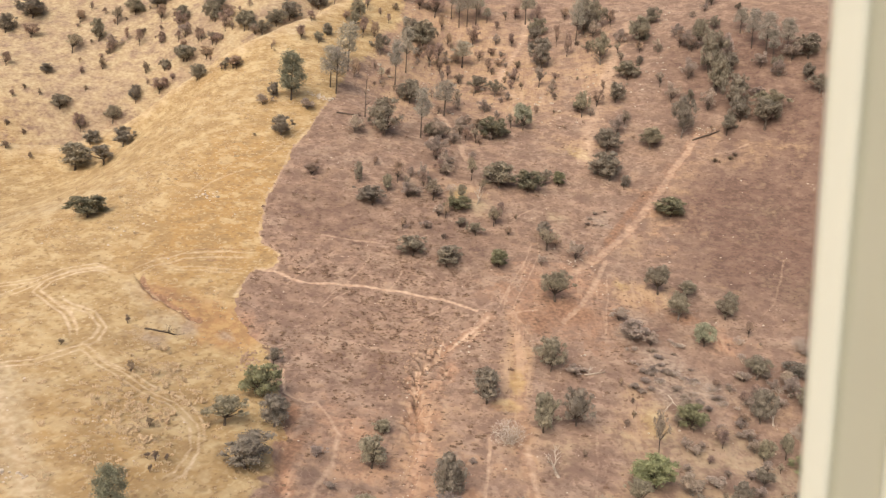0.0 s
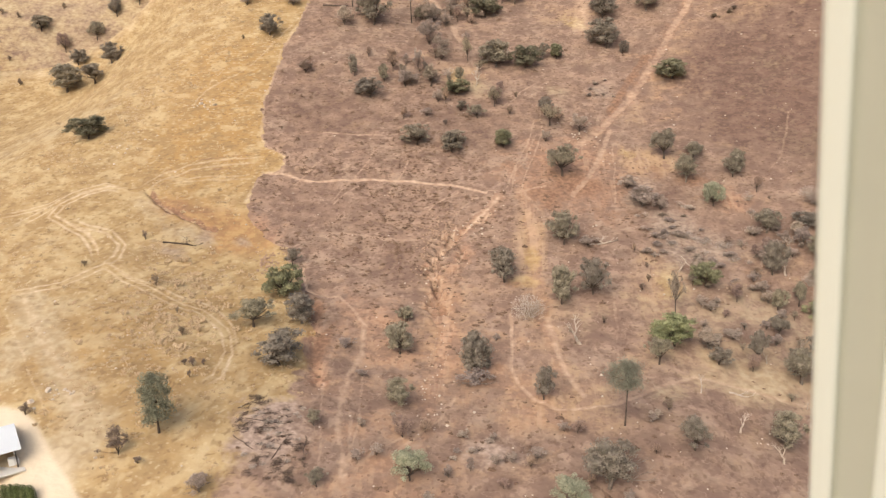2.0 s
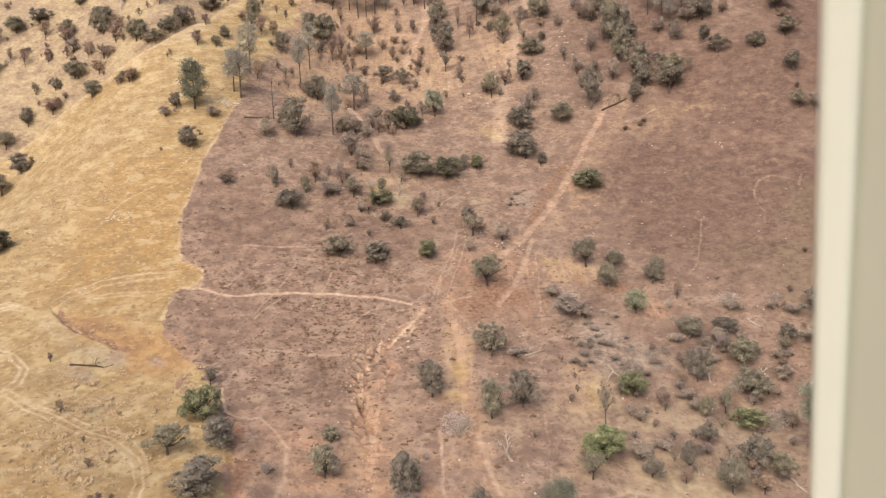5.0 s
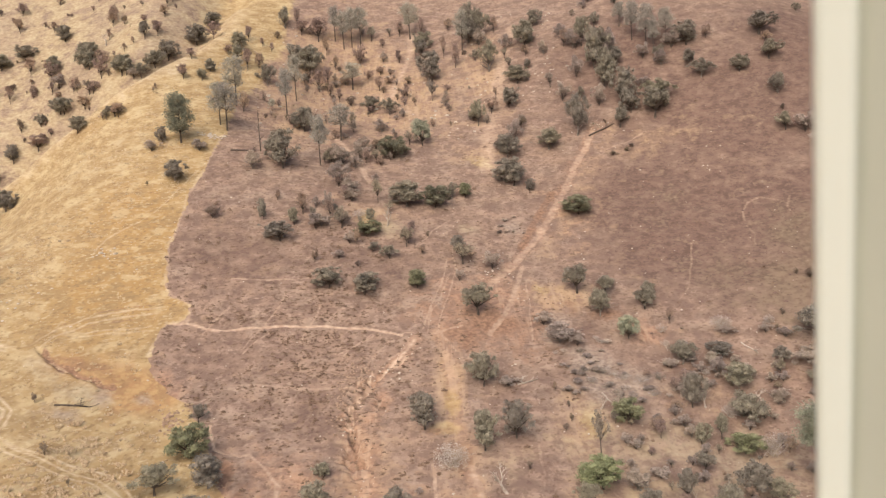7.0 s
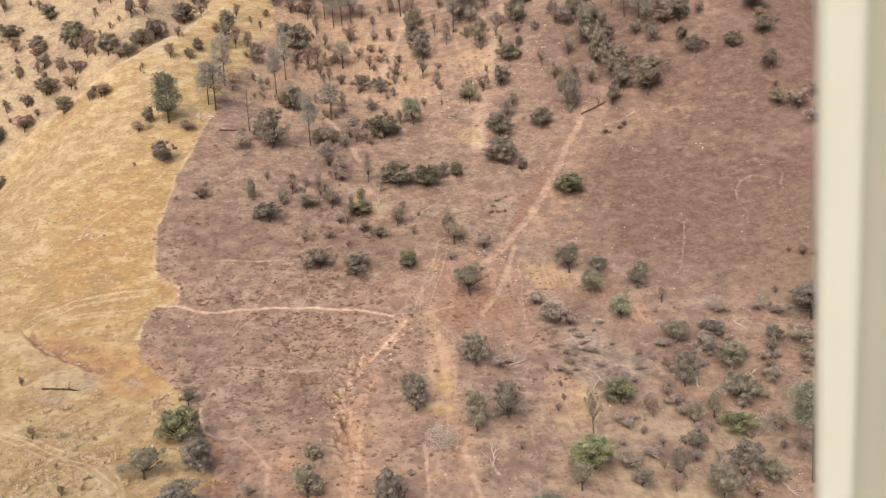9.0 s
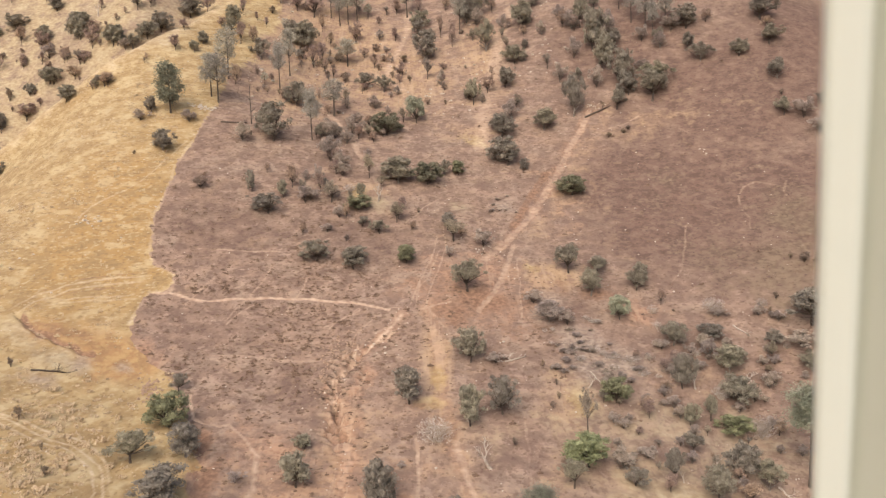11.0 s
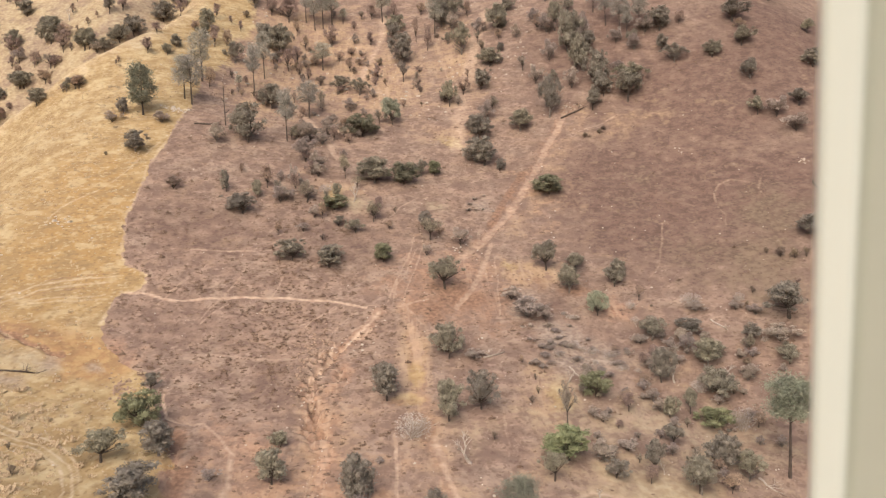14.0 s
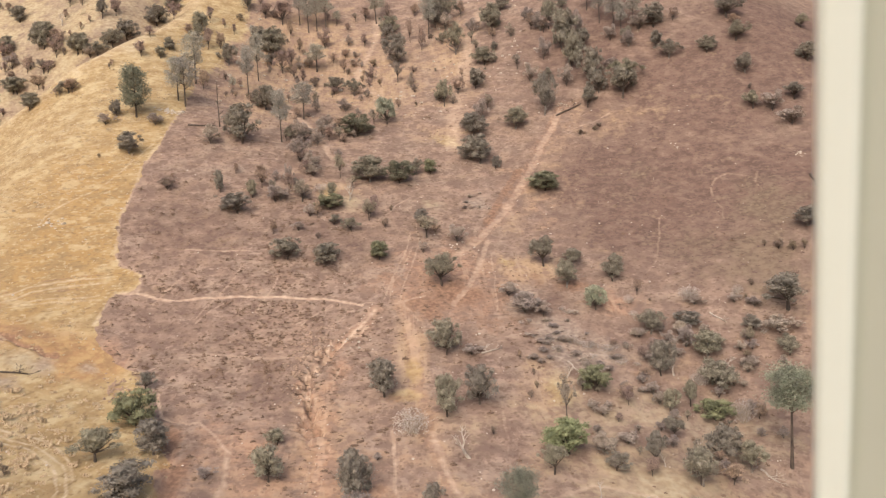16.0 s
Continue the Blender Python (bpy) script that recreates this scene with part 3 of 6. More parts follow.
def build_ground():
    xs, ys = axis_steps(-112, 112, 0.38, 2600), axis_steps(-98, 120, 0.38, 2600)
    X, Y = np.meshgrid(xs, ys)
    Z = hill(X, Y)
    ruts = np.zeros_like(X)
    for line, half, soft, depth in ((GULLY[2:9], 0.1, 1.1, 1.1), (GULLY_W, 0.1, 0.9, 0.5), (RED_BANK, 0.2, 1.8, 0.7), (DOZER, 0.9, 0.8, 0.55), (DOZER_B, 0.6, 0.7, 0.4), (UNDERCUT, 0.2, 0.7, 1.0), *((w, 0.1, 0.5, 0.45) for w in THREADS), (EROSION, 0.2, 0.9, 0.7), (TRAIL, 0.4, 0.6, 0.18), (DOWN, 1.0, 1.2, 0.2), (PATH_A, 0.4, 0.6, 0.15), (ROAD, 1.6, 1.0, 0.2), (LOOP, 0.5, 0.8, 0.12)):
        ruts += depth * band(X + 0.7 * wobble(X, Y, 1.1, 16), Y + 0.7 * wobble(X, Y, 1.2, 20), line, half, soft)
    rills = np.exp(-((X - RILLS[0]) / 5) ** 2 - ((Y - RILLS[1]) / 9) ** 2) + 0.9 * band(X, Y, GULLY[4:10], 0.8, 2.6) + 0.3 * band(X, Y, RED_RUN, 0.5, 4.0)
    cut = np.clip(1 - 4.5 * np.abs(wobble(X, Y, 1.15, 15)), 0, 1)
    ruts += 1.2 * rills * cut
    near = np.clip(1.4 - np.maximum(np.abs(X) / 150, np.abs(Y) / 170), 0, 1)
    Z = Z - ruts + near * (0.9 * wobble(X, Y, 0.10, 11) + 0.35 * wobble(X, Y, 0.35, 12) + 0.12 * wobble(X, Y, 1.3, 13))
    n, k = X.shape
    verts = np.stack([X, Y, Z], -1).reshape(-1, 3)
    i = np.arange((n - 1) * (k - 1))
    a = (i // (k - 1)) * k + i % (k - 1)
    faces = np.stack([a, a + 1, a + k + 1, a + k], 1)
    mesh = bpy.data.meshes.new("ground")
    mesh.vertices.add(len(verts))
    mesh.vertices.foreach_set("co", verts.ravel())
    mesh.loops.add(4 * len(faces))
    mesh.loops.foreach_set("vertex_index", faces.ravel())
    mesh.polygons.add(len(faces))
    mesh.polygons.foreach_set("loop_start", np.arange(0, 4 * len(faces), 4))
    mesh.polygons.foreach_set("use_smooth", np.ones(len(faces), bool))
    mesh.update(calc_edges=True)
    wild = grassland(X, Y)
    bare = np.zeros_like(X)
    for line, half, soft, much in (
        (TRAIL, 0.12, 0.34, 1.0), (DOZER, 0.7, 0.9, 0.43), (DOZER_B, 0.45, 0.6, 0.48), *((w, 0.08, 0.36, 0.95) for w in THREADS), (DOWN, 0.3, 1.6, 0.22), (GULLY[:7], 0.1, 0.7, 0.75), (GULLY, 0.1, 1.1, 0.3), (GULLY_W, 0.1, 0.5, 0.4),
        (PATH_A[:8], 0.12, 0.55, 0.62), (PATH_A[7:], 0.2, 0.9, 0.5), (PATH_B, 0.2, 0.8, 0.55), (SIDE_TRACK, 0.1, 0.5, 0.36), (PATH_C[:6], 0.1, 0.5, 0.6), (PATH_C[5:], 0.1, 0.8, 0.55), (PATH_E, 0.1, 0.5, 0.5), (OLD_ROAD, 0.3, 1.6, 0.45),
        (RIGHT_LOOP, 0.15, 0.6, 0.42), (RIGHT_HOOK, 0.15, 0.6, 0.36), (RIGHT_PATH, 0.1, 0.5, 0.32), (RIGHT_PATH_B, 0.1, 0.5, 0.36), (UPPER_A, 0.6, 1.6, 0.55), (UPPER_B, 1.2, 3.0, 0.5), (UPPER_C, 0.5, 1.0, 0.6),
        (BURN_EDGE[3:15], 0.1, 0.7, 0.5), *((f, 0.05, 0.45, 0.5) for f in FAINT),
    ):
        bare = np.maximum(bare, much * band(X + 0.4 * wobble(X, Y, 0.6, 31), Y + 0.3 * wobble(X, Y, 0.4, 32), line, half, soft))
    # ridge crest brightened: its highlight is put into the colour through the bare-soil mask
    crest = [(a + 4, b - 13) for a, b in BACK_GULLY]
    bare = np.maximum(bare, 0.42 * band(X, Y, crest, 2, 12))
    for line, gauge, half, soft, much in ((LOOP, 0.65, 0.08, 0.45, 0.88), (LOOP_OUT, 0.65, 0.08, 0.45, 0.8), (TRACK_S, 0.75, 0.06, 0.4, 0.84), (TRACK_T, 0.1, 0.05, 0.4, 0.7), (TRACK_N, 0.8, 0.06, 0.5, 0.62), (TRACK_M, 0.5, 0.05, 0.45, 0.52), (TRACK_W, 0.8, 0.06, 0.42, 0.8), (TRACK_D, 0.7, 0.1, 0.5, 0.35), (TRACK_V, 0.7, 0.05, 0.42, 0.76)):
        bare = np.maximum(bare, much * twin(X + 0.4 * wobble(X, Y, 0.6, 33), Y + 0.4 * wobble(X, Y, 0.6, 34), line, gauge, half, soft))
    tan = np.zeros_like(X)
    for a, b, rx, ry, s in TAN:
        tan = np.maximum(tan, s * np.exp(-((X - a) / rx) ** 2 - ((Y - b) / ry) ** 2))
    tan = np.maximum(tan, 0.34 * band(X, Y, DOWN, 0.9, 3)) + 0.14
    tan = tan + 0.16 * np.clip((-24 - Y) / 20, 0, 1) * np.clip((30 - X) / 20, 0.25, 1)
    tan = np.maximum(tan, 0.44 * band(X - 5, Y + 1, DOZER[:7], 1.5, 4.5))
    tan = np.maximum(tan, 0.4 * np.clip((-70 - X) / 6, 0, 1) * np.clip((Y - 85) / 12, 0, 1))
    orange = np.maximum.reduce([
        *(a[4] * np.exp(-((X - a[0]) / a[2]) ** 2 - ((Y - a[1]) / a[3]) ** 2) for a in PEACH),
        1.2 * np.exp(-((X - OCHRE[0][0]) / 9) ** 2 - ((Y - OCHRE[0][1]) / 7) ** 2), 0.62 * band(X + 1.5 * wobble(X, Y, 0.5, 62), Y, RED_RUN, 1.0, 4.5), 0.85 * band(X + 1.5 * wobble(X, Y, 0.4, 61), Y, RED_BANK, 0.5, 3.0), 0.85 * np.exp(-((X - OCHRE[1][0]) / 11) ** 2 - ((Y - OCHRE[1][1]) / 6) ** 2), 0.5 * np.exp(-((X - OCHRE[2][0]) / 5) ** 2 - ((Y - OCHRE[2][1]) / 9) ** 2), 0.6 * np.exp(-((X - 18) / 6) ** 2 - ((Y - 1) / 5) ** 2), 0.7 * np.exp(-((X - 57) / 7) ** 2 - ((Y - 4) / 5) ** 2), 0.7 * np.exp(-((X + 33) / 3) ** 2 - ((Y + 46) / 8) ** 2), 0.6 * band(X, Y, GULLY, 0.6, 3), 0.5 * band(X, Y, DOZER, 1.0, 3.2), 0.72 * np.exp(-((X - 20) / 20) ** 2 - ((Y - 8) / 19) ** 2), 0.36 * np.exp(-((X - PINK[0] + 4) / 14) ** 2 - ((Y - PINK[1]) / 20) ** 2), 0.5 * band(X + 0.8 * wobble(X, Y, 0.5, 63), Y, DOWN, 0.6, 3.2), 0.34 * np.clip((-16 - Y) / 18, 0, 1) * np.clip((X + 34) / 6, 0, 1) * np.clip((26 - X) / 16, 0, 1) * (1 + 1.3 * wobble(X, Y, 0.16, 51))])
    scree = np.maximum(0.85 * np.exp(-((X + 31.8 + 2.0 * wobble(X, Y, 0.5, 41)) / 6.5) ** 2 - ((Y + 77.7 + 3 * wobble(X, Y, 0.4, 42)) / 9) ** 2), 0.6 * np.exp(-((X - 3) / 7) ** 2 - ((Y + 74) / 5) ** 2))
    scree = np.maximum(scree, 0.3 * np.clip(rills, 0, 1) * cut)
    bare = np.maximum(bare, 0.62 * np.clip(rills, 0, 1) * np.clip(1 - 5 * np.abs(wobble(X, Y + 0.9, 1.15, 15)), 0, 1))
    chalk = np.maximum(band(X, Y, ROAD, 1.7, 0.7), np.clip(1.3 - np.hypot((X - PAD[0]) / 6, (Y - PAD[1]) / 5), 0, 1))
    char = np.zeros_like(X)
    for a, b, rx, ry, much in CHARRED:
        char = np.maximum(char, much * np.exp(-((X - a) / rx) ** 2 - ((Y - b) / ry) ** 2))
    char = np.maximum(char, 0.3 * np.clip((-72 - X) / 5, 0, 1) * np.clip((Y - np.interp(X, [q[0] for q in BACK_GULLY], [q[1] for q in BACK_GULLY]) + 2) / 3, 0, 1))
    ripe = 0.5 * np.exp(-((X - RUST[0]) / 20) ** 2 - ((Y - RUST[1]) / 16) ** 2) + 1.0 * np.exp(-((X + 66) / 20) ** 2 - ((Y - 24) / 36) ** 2) + 0.2 * np.exp(-((X + 45) / 12) ** 2 - ((Y + 72) / 14) ** 2)
    patches = []
    for spots in (PALE, RUSTY, OLIVE_EARTH, ASHY):
        mask = np.zeros_like(X)
        for a, b, rx, ry, much in spots:
            mask = np.maximum(mask, much * np.exp(-((X - a) / rx) ** 2 - ((Y - b) / ry) ** 2))
        patches.append(mask)
    patches[0] = np.maximum(patches[0], 0.75 * band(X, Y, OLD_ROAD, 1.5, 4))
    patches[0] = np.maximum(patches[0], 0.6 * np.clip((-72 - X) / 6, 0, 1) * np.clip((Y - 95) / 12, 0, 1))
    patches[0] = np.maximum(patches[0], 0.5 * band(X, Y, [(a, b - 4.2) for a, b in EROSION], 1.2, 2.4))
    # red-brown scarp earth, with the scarp's shadow line painted into the same band
    patches[1] = np.maximum(patches[1], 0.8 * band(X + 0.9 * wobble(X, Y, 1.0, 36), Y + 0.6 * wobble(X, Y, 1.1, 37), EROSION, 0.4, 1.1))
    # rill beds darkened in colour, shade of the cuts painted along them
    patches[1] = np.maximum(patches[1], 0.75 * np.clip(rills, 0, 1) * cut)
    # red left bank of the dozer line, its shade put into the colour
    patches[1] = np.maximum(patches[1], 0.6 * band(X, Y, DOZER_BANK_SHADE, 0.7, 1.2))
    # painted shadow along the undercut, darker than the soil around it
    patches[1] = np.maximum(patches[1], 0.7 * band(X + 0.5 * wobble(X, Y, 1.0, 38), Y, UNDERCUT, 0.2, 0.7))
    # dark worn edge beside the wheel tracks in the grass
    patches[1] = np.maximum(patches[1], 0.42 * twin(X + 0.4 * wobble(X, Y, 0.6, 35), Y, TRACK_N, 1.7, 0.15, 0.5))
    for layer, channels in (("cover", (wild, bare, tan, char)), ("soil", (orange, scree, chalk, ripe)), ("tone", patches)):
        attr = mesh.color_attributes.new(layer, "FLOAT_COLOR", "POINT")
        rgba = np.ones((X.size, 4))
        for c, values in enumerate(channels):
            rgba[:, c] = np.clip(values, 0, 1).ravel()
        attr.data.foreach_set("color", rgba.ravel())
    mesh.materials.append(GROUND)
    ob = new("ground", mesh)
    tagged(ob, "dry golden grass and scorched purple-brown hillside with dusty trails", "ground", kind="structure")
    grid = {"xs": xs, "ys": ys, "Z": Z}
    return ob, grid


ground, GRID = build_ground()


def height(x, y):
    xs, ys, Z = GRID["xs"], GRID["ys"], GRID["Z"]
    i = int(np.clip(np.searchsorted(xs, x) - 1, 0, len(xs) - 2))
    j = int(np.clip(np.searchsorted(ys, y) - 1, 0, len(ys) - 2))
    u, v = (x - xs[i]) / (xs[i + 1] - xs[i]), (y - ys[j]) / (ys[j + 1] - ys[j])
    return float(Z[j, i] * (1 - u) * (1 - v) + Z[j, i + 1] * u * (1 - v) + Z[j + 1, i] * (1 - u) * v + Z[j + 1, i + 1] * u * v)


# ---- helpers for things ----
def mesh_of(name, verts, faces, material, smooth=False):
    me = bpy.data.meshes.new(name)
    me.from_pydata(verts, [], faces)
    me.materials.append(material)
    if smooth:
        me.polygons.foreach_set("use_smooth", [True] * len(faces))
    me.update()
    return me


def part(name, bm, material, parent, label=""):
    me = bpy.data.meshes.new(name)
    bm.to_mesh(me)
    bm.free()
    me.materials.append(material)
    ob = new(name, me)
    ob.parent = parent
    if label:
        tagged(ob, label)
    return ob


def tube(verts, faces, points, radii, sides=6):
    """A tapered limb through the points."""
    first = len(verts)
    pts = [Vector(p) for p in points]
    for k, (p, r) in enumerate(zip(pts, radii)):
        ahead = (pts[min(k + 1, len(pts) - 1)] - pts[max(k - 1, 0)]).normalized()
        side = ahead.orthogonal().normalized()
        up = ahead.cross(side)
        for s in range(sides):
            a = 2 * math.pi * s / sides
            verts.append(p + r * (math.cos(a) * side + math.sin(a) * up))
    for k in range(len(pts) - 1):
        for s in range(sides):
            a, b = first + k * sides + s, first + k * sides + (s + 1) % sides
            faces.append((a, b, b + sides, a + sides))
    faces.append(tuple(range(first + (len(pts) - 1) * sides, first + len(pts) * sides)))


def leaf(verts, faces, at, size, rnd, flat=0.0, thin=1.0):
    """A small tilted leaf spray."""
    n = Vector((rnd.gauss(0, 1), rnd.gauss(0, 1), rnd.gauss(0, 1) + flat)).normalized()
    a = n.orthogonal().normalized()
    a.rotate(Matrix.Rotation(rnd.uniform(0, 6.28), 3, n))
    b = n.cross(a)
    w, l = size * rnd.uniform(0.5, 0.9), size * rnd.uniform(0.8, 1.3)
    k = len(verts)
    for d in (l * a, w * b - l * a * 0.6, n * size * 0.3 - w * b - l * a * 0.6):
        verts.append(at + Vector((d.x, d.y, d.z * thin)))
    faces.append((k, k + 1, k + 2))


ICO_Z = 0.4472
ICO = [(0, 0, 1)] + [(0.8944 * math.cos(1.2566 * i), 0.8944 * math.sin(1.2566 * i), ICO_Z) for i in range(5)] + [(0.8944 * math.cos(1.2566 * i + 0.6283), 0.8944 * math.sin(1.2566 * i + 0.6283), -ICO_Z) for i in range(5)] + [(0, 0, -1)]
ICO_FACES = [(0, 1 + i, 1 + (i + 1) % 5) for i in range(5)] + [(1 + i, 6 + i, 1 + (i + 1) % 5) for i in range(5)] + [(1 + (i + 1) % 5, 6 + i, 6 + (i + 1) % 5) for i in range(5)] + [(11, 6 + (i + 1) % 5, 6 + i) for i in range(5)]


def clump(verts, faces, at, r, leaves, size, rnd, flat=0.7, solid=0.62):
    """A tuft of foliage: a lumpy dense heart under a shell of small leaf sprays."""
    if solid:
        k = len(verts)
        for d in ICO:
            q = r * solid * rnd.uniform(0.75, 1.15)
            verts.append(at + Vector((d[0] * q, d[1] * q, d[2] * q * flat)))
        faces += [(k + i, k + j, k + l) for i, j, l in ICO_FACES]
    for _ in range(leaves):
        d = Vector((rnd.gauss(0, 1), rnd.gauss(0, 1), rnd.gauss(0.15, 1))).normalized()
        q = r * rnd.choice((0.65, 0.8, 0.9, 1.0, 1.05, 1.25))
        p = at + Vector((d.x * q, d.y * q, d.z * q * flat))
        if p.z > 0.01:
            leaf(verts, faces, p, size * rnd.uniform(0.55, 1.3), rnd, 0.5)


def crown_oak(rnd, lobes, leaves, size, low, squash=1.0, dense=0.62, skew=0.0, skirt=0.5, ragged=0.25):
    """Uneven crown of separate foliage clumps inside a box of width 1 and height 1, open on one side; also the limbs' ends."""
    verts, faces, ends = [], [], []
    mid, tall = low + (1 - low) * 0.50, (1 - low) * 0.5 * squash
    turn, gap, lean = rnd.uniform(0, 6.28), rnd.uniform(0, 6.28), rnd.uniform(0, 6.28)
    long_way, short_way = rnd.uniform(1.02, 1.18), rnd.uniform(0.66, 0.9)
    for i in range(lobes):
        rise = -skirt + (0.95 + skirt) * (i + rnd.uniform(0.1, 0.9)) / lobes
        rise = max(-0.9, min(0.92, rise))
        a = turn + 2.4 * i + rnd.uniform(-0.5, 0.5)
        r = rnd.choice((0.07, 0.09, 0.11, 0.13, 0.16)) * rnd.uniform(0.9, 1.15)
        open_side = max(0.0, math.cos(a - gap)) ** 2 * ragged * 2.0
        reach = (0.53 - r) * math.sqrt(max(0.08, 1 - rise * rise * 0.85)) * rnd.choice((0.5, 0.75, 0.95, 1.05, 1.2)) * (1 - open_side)
        u, v = reach * math.cos(a - lean) * long_way, reach * math.sin(a - lean) * short_way
        c = Vector((u * math.cos(lean) - v * math.sin(lean) + skew * (0.5 + rise * 0.5), u * math.sin(lean) + v * math.cos(lean), mid + (tall - r * 0.7) * rise * rnd.uniform(0.8, 1.05)))
        if i % 7 == 3:
            c, r = Vector((skew * 0.5 + rnd.uniform(-0.14, 0.14), rnd.uniform(-0.14, 0.14), mid + tall * rnd.uniform(-0.15, 0.4))), rnd.uniform(0.15, 0.2)
        ends.append(c)
        clump(verts, faces, c, r, int(leaves / lobes * (r / 0.12) ** 2), size, rnd, 0.72, dense)
    return verts, faces, ends


def limbs(rnd, ends, thick, fork=0.18, lean=0.0, sides=5):
    verts, faces = [], []
    top = Vector((lean * 0.5, 0, fork))
    tube(verts, faces, [(0, 0, -0.06), (lean * 0.2, 0, fork * 0.5), top], [thick * 1.35, thick, thick * 0.85], 6)
    for e in ends:
        m = top.lerp(e, 0.5) + Vector((rnd.uniform(-0.05, 0.05), rnd.uniform(-0.05, 0.05), rnd.uniform(-0.02, 0.04)))
        tube(verts, faces, [top, m, e], [thick * 0.6, thick * 0.38, thick * 0.12], sides)
    return verts, faces


def crown_pine(rnd, leaves, size, low, tiers, thin, round_top):
    """Needle clumps round the ends of short limbs; round_top: an even dome, else a ragged column."""
    verts, faces, ends = [], [], []
    for i in range(tiers):
        f = (i + rnd.uniform(0, 0.8)) / tiers
        z = low + (0.95 - low) * f
        girth = math.sqrt(max(0.06, 1 - (2 * f - 0.95) ** 2)) if round_top else (0.45 + 0.55 * math.sin(math.pi * min(1, f * 0.75 + 0.2)))
        reach = 0.40 * girth * math.sqrt(rnd.uniform(0.1, 1.0)) * (rnd.uniform(0.75, 1.18) if round_top else 1.0)
        a = 2.4 * i + rnd.uniform(-0.5, 0.5)
        c = Vector((reach * math.cos(a), reach * math.sin(a), z))
        ends.append(c)
        r = rnd.uniform(0.07, 0.12)
        for _ in range(leaves // tiers):
            p = c + Vector((rnd.gauss(0, r), rnd.gauss(0, r), rnd.gauss(0, r) * thin * 0.75))
            leaf(verts, faces, p, size * rnd.uniform(0.6, 1.3), rnd, 0.0, thin)
    return verts, faces, ends


def pine_trunk(rnd, ends, thick, lean):
    verts, faces = [], []
    spine = [Vector((lean * math.sin(2.2 * z) * 0.4, lean * 0.3 * z, z)) for z in (-0.05, 0.12, 0.3, 0.5, 0.7, 0.93)]
    tube(verts, faces, spine, [thick * 1.4, thick, thick * 0.85, thick * 0.7, thick * 0.45, thick * 0.12], 6)
    for e in ends[::2]:
        z = max(0.15, e.z - 0.10)
        s = Vector((lean * math.sin(2.2 * z) * 0.4, lean * 0.3 * z, z))
        tube(verts, faces, [s, s.lerp(e, 0.6) + Vector((0, 0, -0.01)), e], [thick * 0.34, thick * 0.22, thick * 0.08], 4)
    return verts, faces


def bare_branches(rnd, verts, faces, at, way, length, thick, depth):
    end = at + way * length
    bend = at.lerp(end, 0.5) + Vector((rnd.uniform(-1, 1), rnd.uniform(-1, 1), rnd.uniform(-0.4, 0.6))) * length * 0.13
    tube(verts, faces, [at, bend, end], [thick, thick * 0.75, thick * 0.45], 5 if depth > 1 else 3)
    if depth:
        for _ in range(rnd.choice((2, 3, 3))):
            w = (way + Vector((rnd.uniform(-1, 1), rnd.uniform(-1, 1), rnd.uniform(-0.35, 0.8))) * 0.75).normalized()
            bare_branches(rnd, verts, faces, bend.lerp(end, rnd.uniform(0.2, 1.0)), w, length * rnd.uniform(0.5, 0.8), thick * 0.5, depth - 1)


LABELS = {
    "oak": ("grey-green oak with a rounded uneven crown on the dry slope", "oak tree", "tree"),
    "dark": ("dark green oak with a dense crown on the dry slope", "oak tree", "tree"),
    "green": ("dense dark green rounded bush standing on bare soil", "large bush", "bush"),
    "bright": ("bright yellow-green leafy tree on tan soil", "tree", "tree"),
    "pine": ("tall green pine with a bare dark trunk", "pine tree", "tree"),
    "tall": ("tall grey-green pine with a domed crown and long bare trunk", "pine tree", "tree"),
    "pale": ("tall pale grey-green pine with thin crown and dark trunk", "pine tree", "tree"),
    "brush": ("low grey-brown leafless brush on scorched ground", "shrub", "shrub"),
    "brown": ("small scorched brown tree with thin leaves", "tree", "tree"),
    "sparse": ("thin open oak with few leaves and visible limbs", "oak tree", "tree"),
    "bush": ("small dark brown round bush on the slope", "bush", "bush"),
    "sage": ("pale grey-green rounded shrub on the dry slope", "shrub", "shrub"),
    "hedge": ("dark green clipped rounded hedge shrub beside the road", "hedge shrub", "shrub"),
    "slash": ("charred tangle of felled limbs lying on pinkish soil", "brush pile", "brush"),
    "snag": ("tall standing dead pine trunk stripped bare", "dead tree", "tree"),
    "white": ("bleached pale leafless shrub with many fine twigs", "shrub", "shrub"),
    "dead": ("dead bare tree with pale forked branches", "dead tree", "tree"),
}
NAMES = {"oak": "oak_tree", "dark": "dark_oak_tree", "green": "green_bush", "bright": "green_tree", "pine": "pine_tree", "tall": "domed_pine_tree", "pale": "pale_pine_tree", "brush": "brush", "brown": "scorched_tree", "sparse": "thin_oak_tree", "bush": "bush", "sage": "sage_shrub", "hedge": "hedge_shrub", "snag": "snag", "slash": "brush_pile", "white": "bare_shrub", "dead": "dead_tree"}


